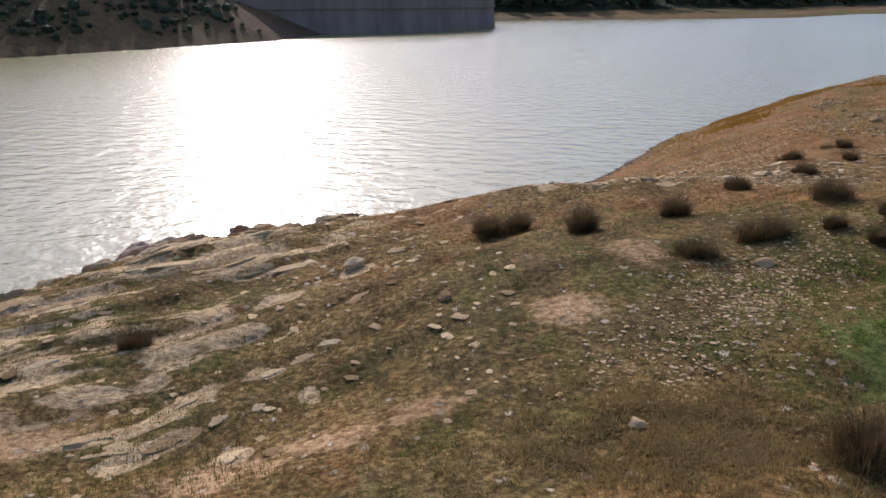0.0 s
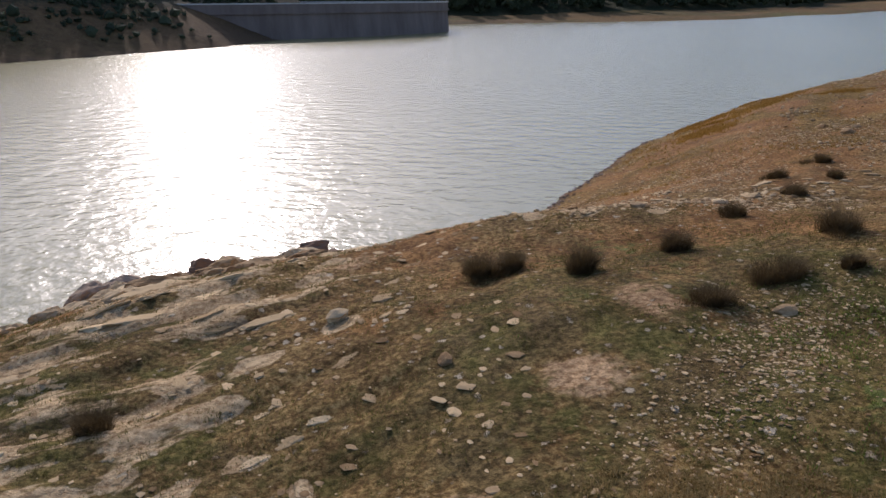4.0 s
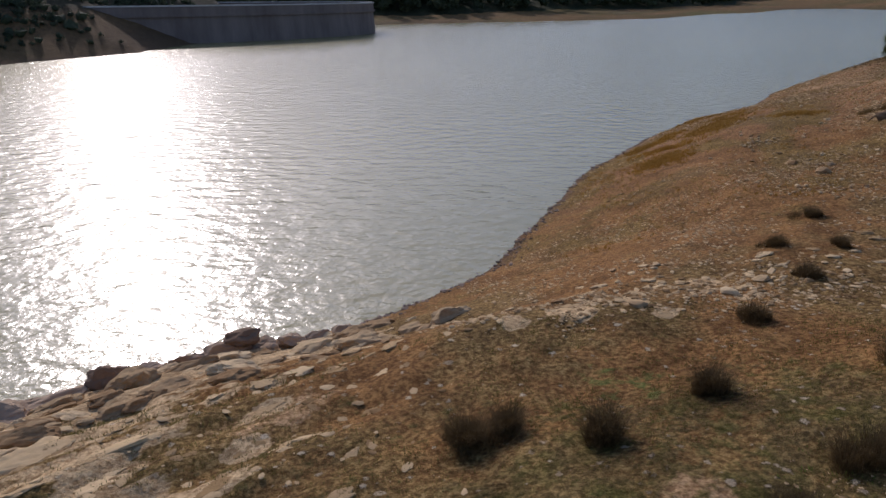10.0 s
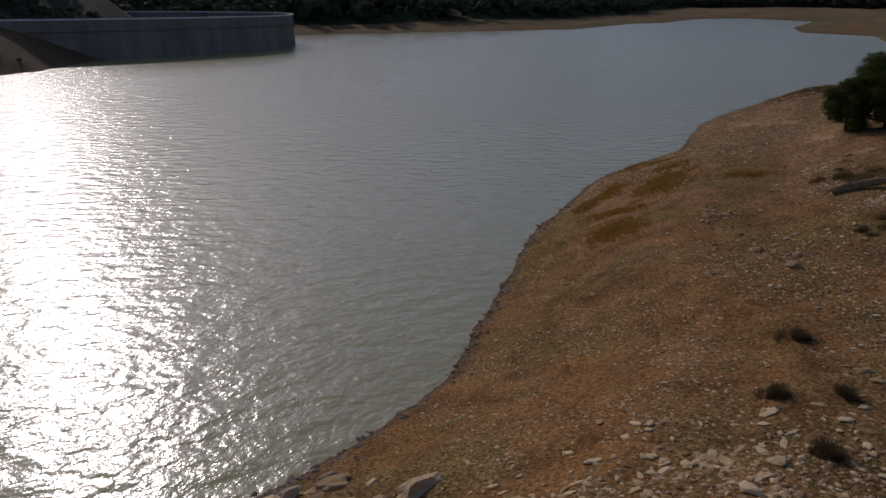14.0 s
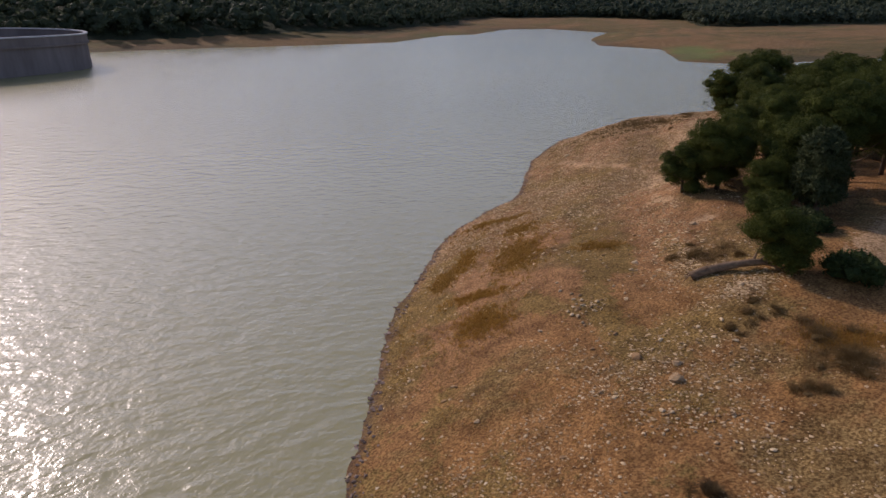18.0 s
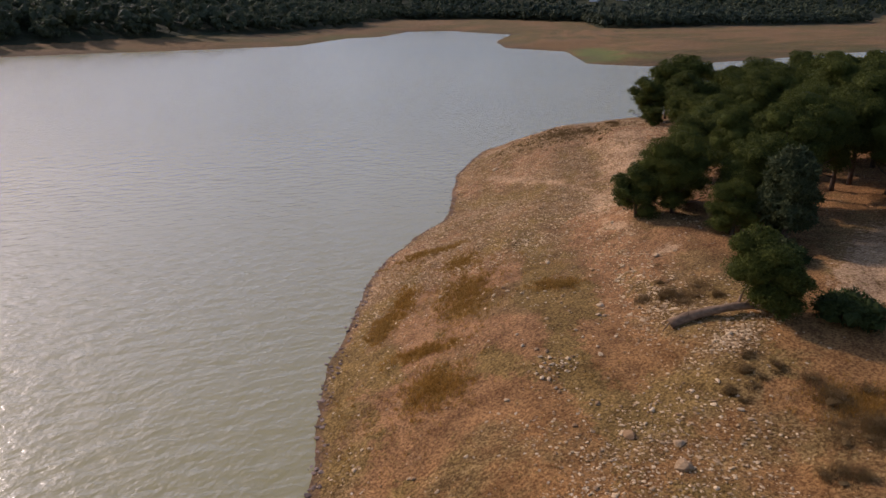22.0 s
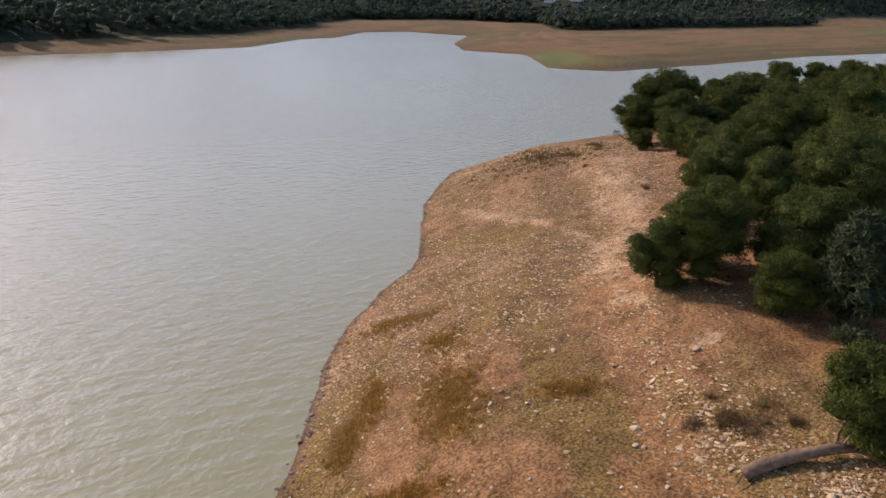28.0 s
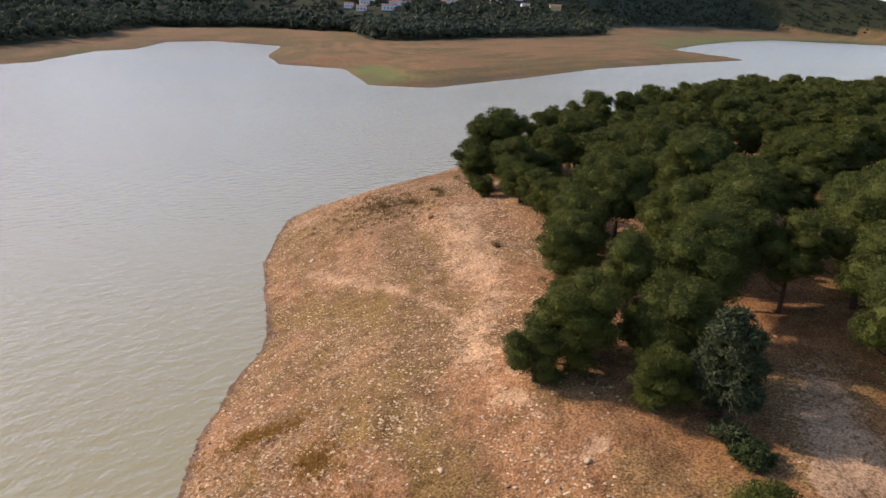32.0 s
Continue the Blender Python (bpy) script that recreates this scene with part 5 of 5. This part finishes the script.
# ---- far woods, clear of the houses ----
HOUSES = [(700, 667, 16, 10, 6.5, 0), (718, 640, 20, 11, 7, 1), (742, 652, 14, 9, 6.5, 0), (764, 664, 16, 10, 6, 1), (800, 676, 15, 10, 6.5, 0), (980, 745, 18, 11, 7, 1), (1020, 760, 22, 12, 7, 0), (1060, 790, 16, 10, 7, 1),
          (1204, 852, 22, 13, 8, 0), (1300, 870, 20, 12, 8, 1), (1345, 878, 24, 13, 8, 0), (1430, 861, 24, 14, 9, 1), (1545, 850, 34, 16, 13, 2),
          (706, 694, 15, 10, 6.5, 1), (731, 690, 17, 10, 7, 0), (756, 700, 15, 10, 7, 1), (782, 704, 16, 11, 7, 0), (1002, 792, 18, 11, 7, 0), (1042, 812, 20, 12, 7, 1), (1086, 826, 18, 11, 7, 0),
          (1240, 896, 22, 13, 8, 1), (1384, 912, 22, 13, 8, 0), (1478, 906, 24, 13, 9, 0)]
def far_woods(name, n, x0, x1, y0, y1, depth, seed, tall, tufts, leaf):
    g = np.random.RandomState(seed)
    xs, ys = g.uniform(x0, x1, n * 12), g.uniform(y0, y1, n * 12)
    ok = inside(xs, ys, WOOD_EDGE)
    xs, ys = xs[ok], ys[ok]
    w = line_distance(xs, ys, WOOD_EDGE)
    keep = (w > depth[0]) & (w < depth[1])
    for hx, hy, *_ in HOUSES:
        keep &= line_distance(xs, ys, [(hx, hy), (hx * 0.955, hy * 0.955)]) > 13
    xs, ys = xs[keep][:n], ys[keep][:n]
    zs = height(xs, ys)
    h = g.uniform(*tall, len(xs))
    cs, rs = [], []
    for x, y, z, t in zip(xs, ys, zs, h):
        for k in range(5):
            q = g.uniform(0, 1)
            a = g.uniform(0, 6.283)
            r = t * 0.22 * (1.15 - 0.5 * q)
            cs.append((x + math.cos(a) * r, y + math.sin(a) * r, z + t * (0.3 + 0.58 * q)))
            rs.append(t * g.uniform(0.17, 0.27))
    cs, rs = np.array(cs), np.array(rs)
    v, t = join(cores(cs, rs, g, 0.85, 0.9), leaf_cloud(cs, rs, tufts, leaf, g, 0.85))
    tagged(new(name, big_mesh(name, v, t, HAZED_LEAVES)), "dark green pine woods covering the far slopes", "woods", kind="stuff")


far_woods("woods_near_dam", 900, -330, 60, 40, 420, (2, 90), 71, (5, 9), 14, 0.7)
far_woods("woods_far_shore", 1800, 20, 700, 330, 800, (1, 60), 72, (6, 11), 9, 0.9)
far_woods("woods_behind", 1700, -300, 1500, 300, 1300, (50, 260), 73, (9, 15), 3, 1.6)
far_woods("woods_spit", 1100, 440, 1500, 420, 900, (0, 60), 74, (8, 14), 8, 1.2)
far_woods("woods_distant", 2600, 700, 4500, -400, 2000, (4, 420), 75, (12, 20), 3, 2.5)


gb = np.random.RandomState(76)
bx, by = gb.uniform(-110, -12, 12000), gb.uniform(110, 232, 12000)
bd, bn = shore(bx, by)
ok = ~bn & (bd > 3.5) & (bd < 40) & (field(bx, by, 16, 2, 77) + 0.035 * bd > gb.uniform(-0.2, 0.8, 12000)) & (line_distance(bx, by, [(-64, 196), (-38, 207), (-16, 219), (4, 236)]) > 6)
bx, by = bx[ok][:1000], by[ok][:1000]
br = gb.uniform(0.3, 1.0, len(bx)) * np.where(gb.rand(len(bx)) < 0.15, 2.0, 1.0)
bc = np.stack([bx, by, height(bx, by) + 0.45 * br], 1)
tagged(new("slope_scrub", big_mesh("slope_scrub", *join(cores(bc, br, gb, 0.8, 0.85), leaf_cloud(bc, br, 24, 0.3, gb, 0.8)), HAZED_LEAVES)), "dark low scrub on the bare slope beside the dam", "scrub", kind="stuff")


# ---- houses on the hillside ----
def build_house(x, y, w, d, h, turn, wall, label):
    z = ground_z(x, y)
    house = thing("house", (x, y, z - 0.4), label, "house", "hillside houses", turn)
    bm = bmesh.new()
    box(bm, -w / 2, -d / 2, 0, w / 2, d / 2, h)
    part("wall", bm, wall, house)
    bm = bmesh.new()
    e = 0.5
    v = [bm.verts.new(p) for p in ((-w / 2 - e, -d / 2 - e, h), (w / 2 + e, -d / 2 - e, h), (w / 2 + e, d / 2 + e, h), (-w / 2 - e, d / 2 + e, h), (-w / 2 - e, 0, h + d * 0.24), (w / 2 + e, 0, h + d * 0.24))]
    for f in ((0, 1, 5, 4), (2, 3, 4, 5), (1, 2, 5), (3, 0, 4), (3, 2, 1, 0)):
        bm.faces.new([v[k] for k in f])
    part("roof", bm, ROOFTILE, house)
    for k in range(3):
        bm = bmesh.new()
        cx = (k - 1) * w * 0.3
        z0 = h * 0.4
        for x0, x1, a, b in ((-0.72, -0.6, -0.12, 1.42), (0.6, 0.72, -0.12, 1.42), (-0.6, 0.6, -0.12, 0.0), (-0.6, 0.6, 1.3, 1.42)):
            box(bm, cx + x0, -d / 2 - 0.1, z0 + a, cx + x1, -d / 2 + 0.02, z0 + b)
        window = part("window", bm, TIMBER, house)
        bm = bmesh.new()
        box(bm, cx - 0.6, -d / 2 - 0.05, z0, cx + 0.6, -d / 2 + 0.02, z0 + 1.3)
        part("pane", bm, DARKGLASS, window, "dark window glass")
    bm = bmesh.new()
    box(bm, w * 0.42 - 0.5, -d / 2 - 0.06, 0.3, w * 0.42 + 0.5, -d / 2 + 0.02, 2.5)
    part("door", bm, TIMBER, house)


for x, y, w, d, h, c in HOUSES:
    build_house(x, y, w * 0.75, d * 0.75, h * 0.85, rng.uniform(-40, -60), YELLOWWALL if c == 2 else RENDERWALL, "white rendered house with a clay tile roof among pines" if c < 2 else "tall ochre house among pines")
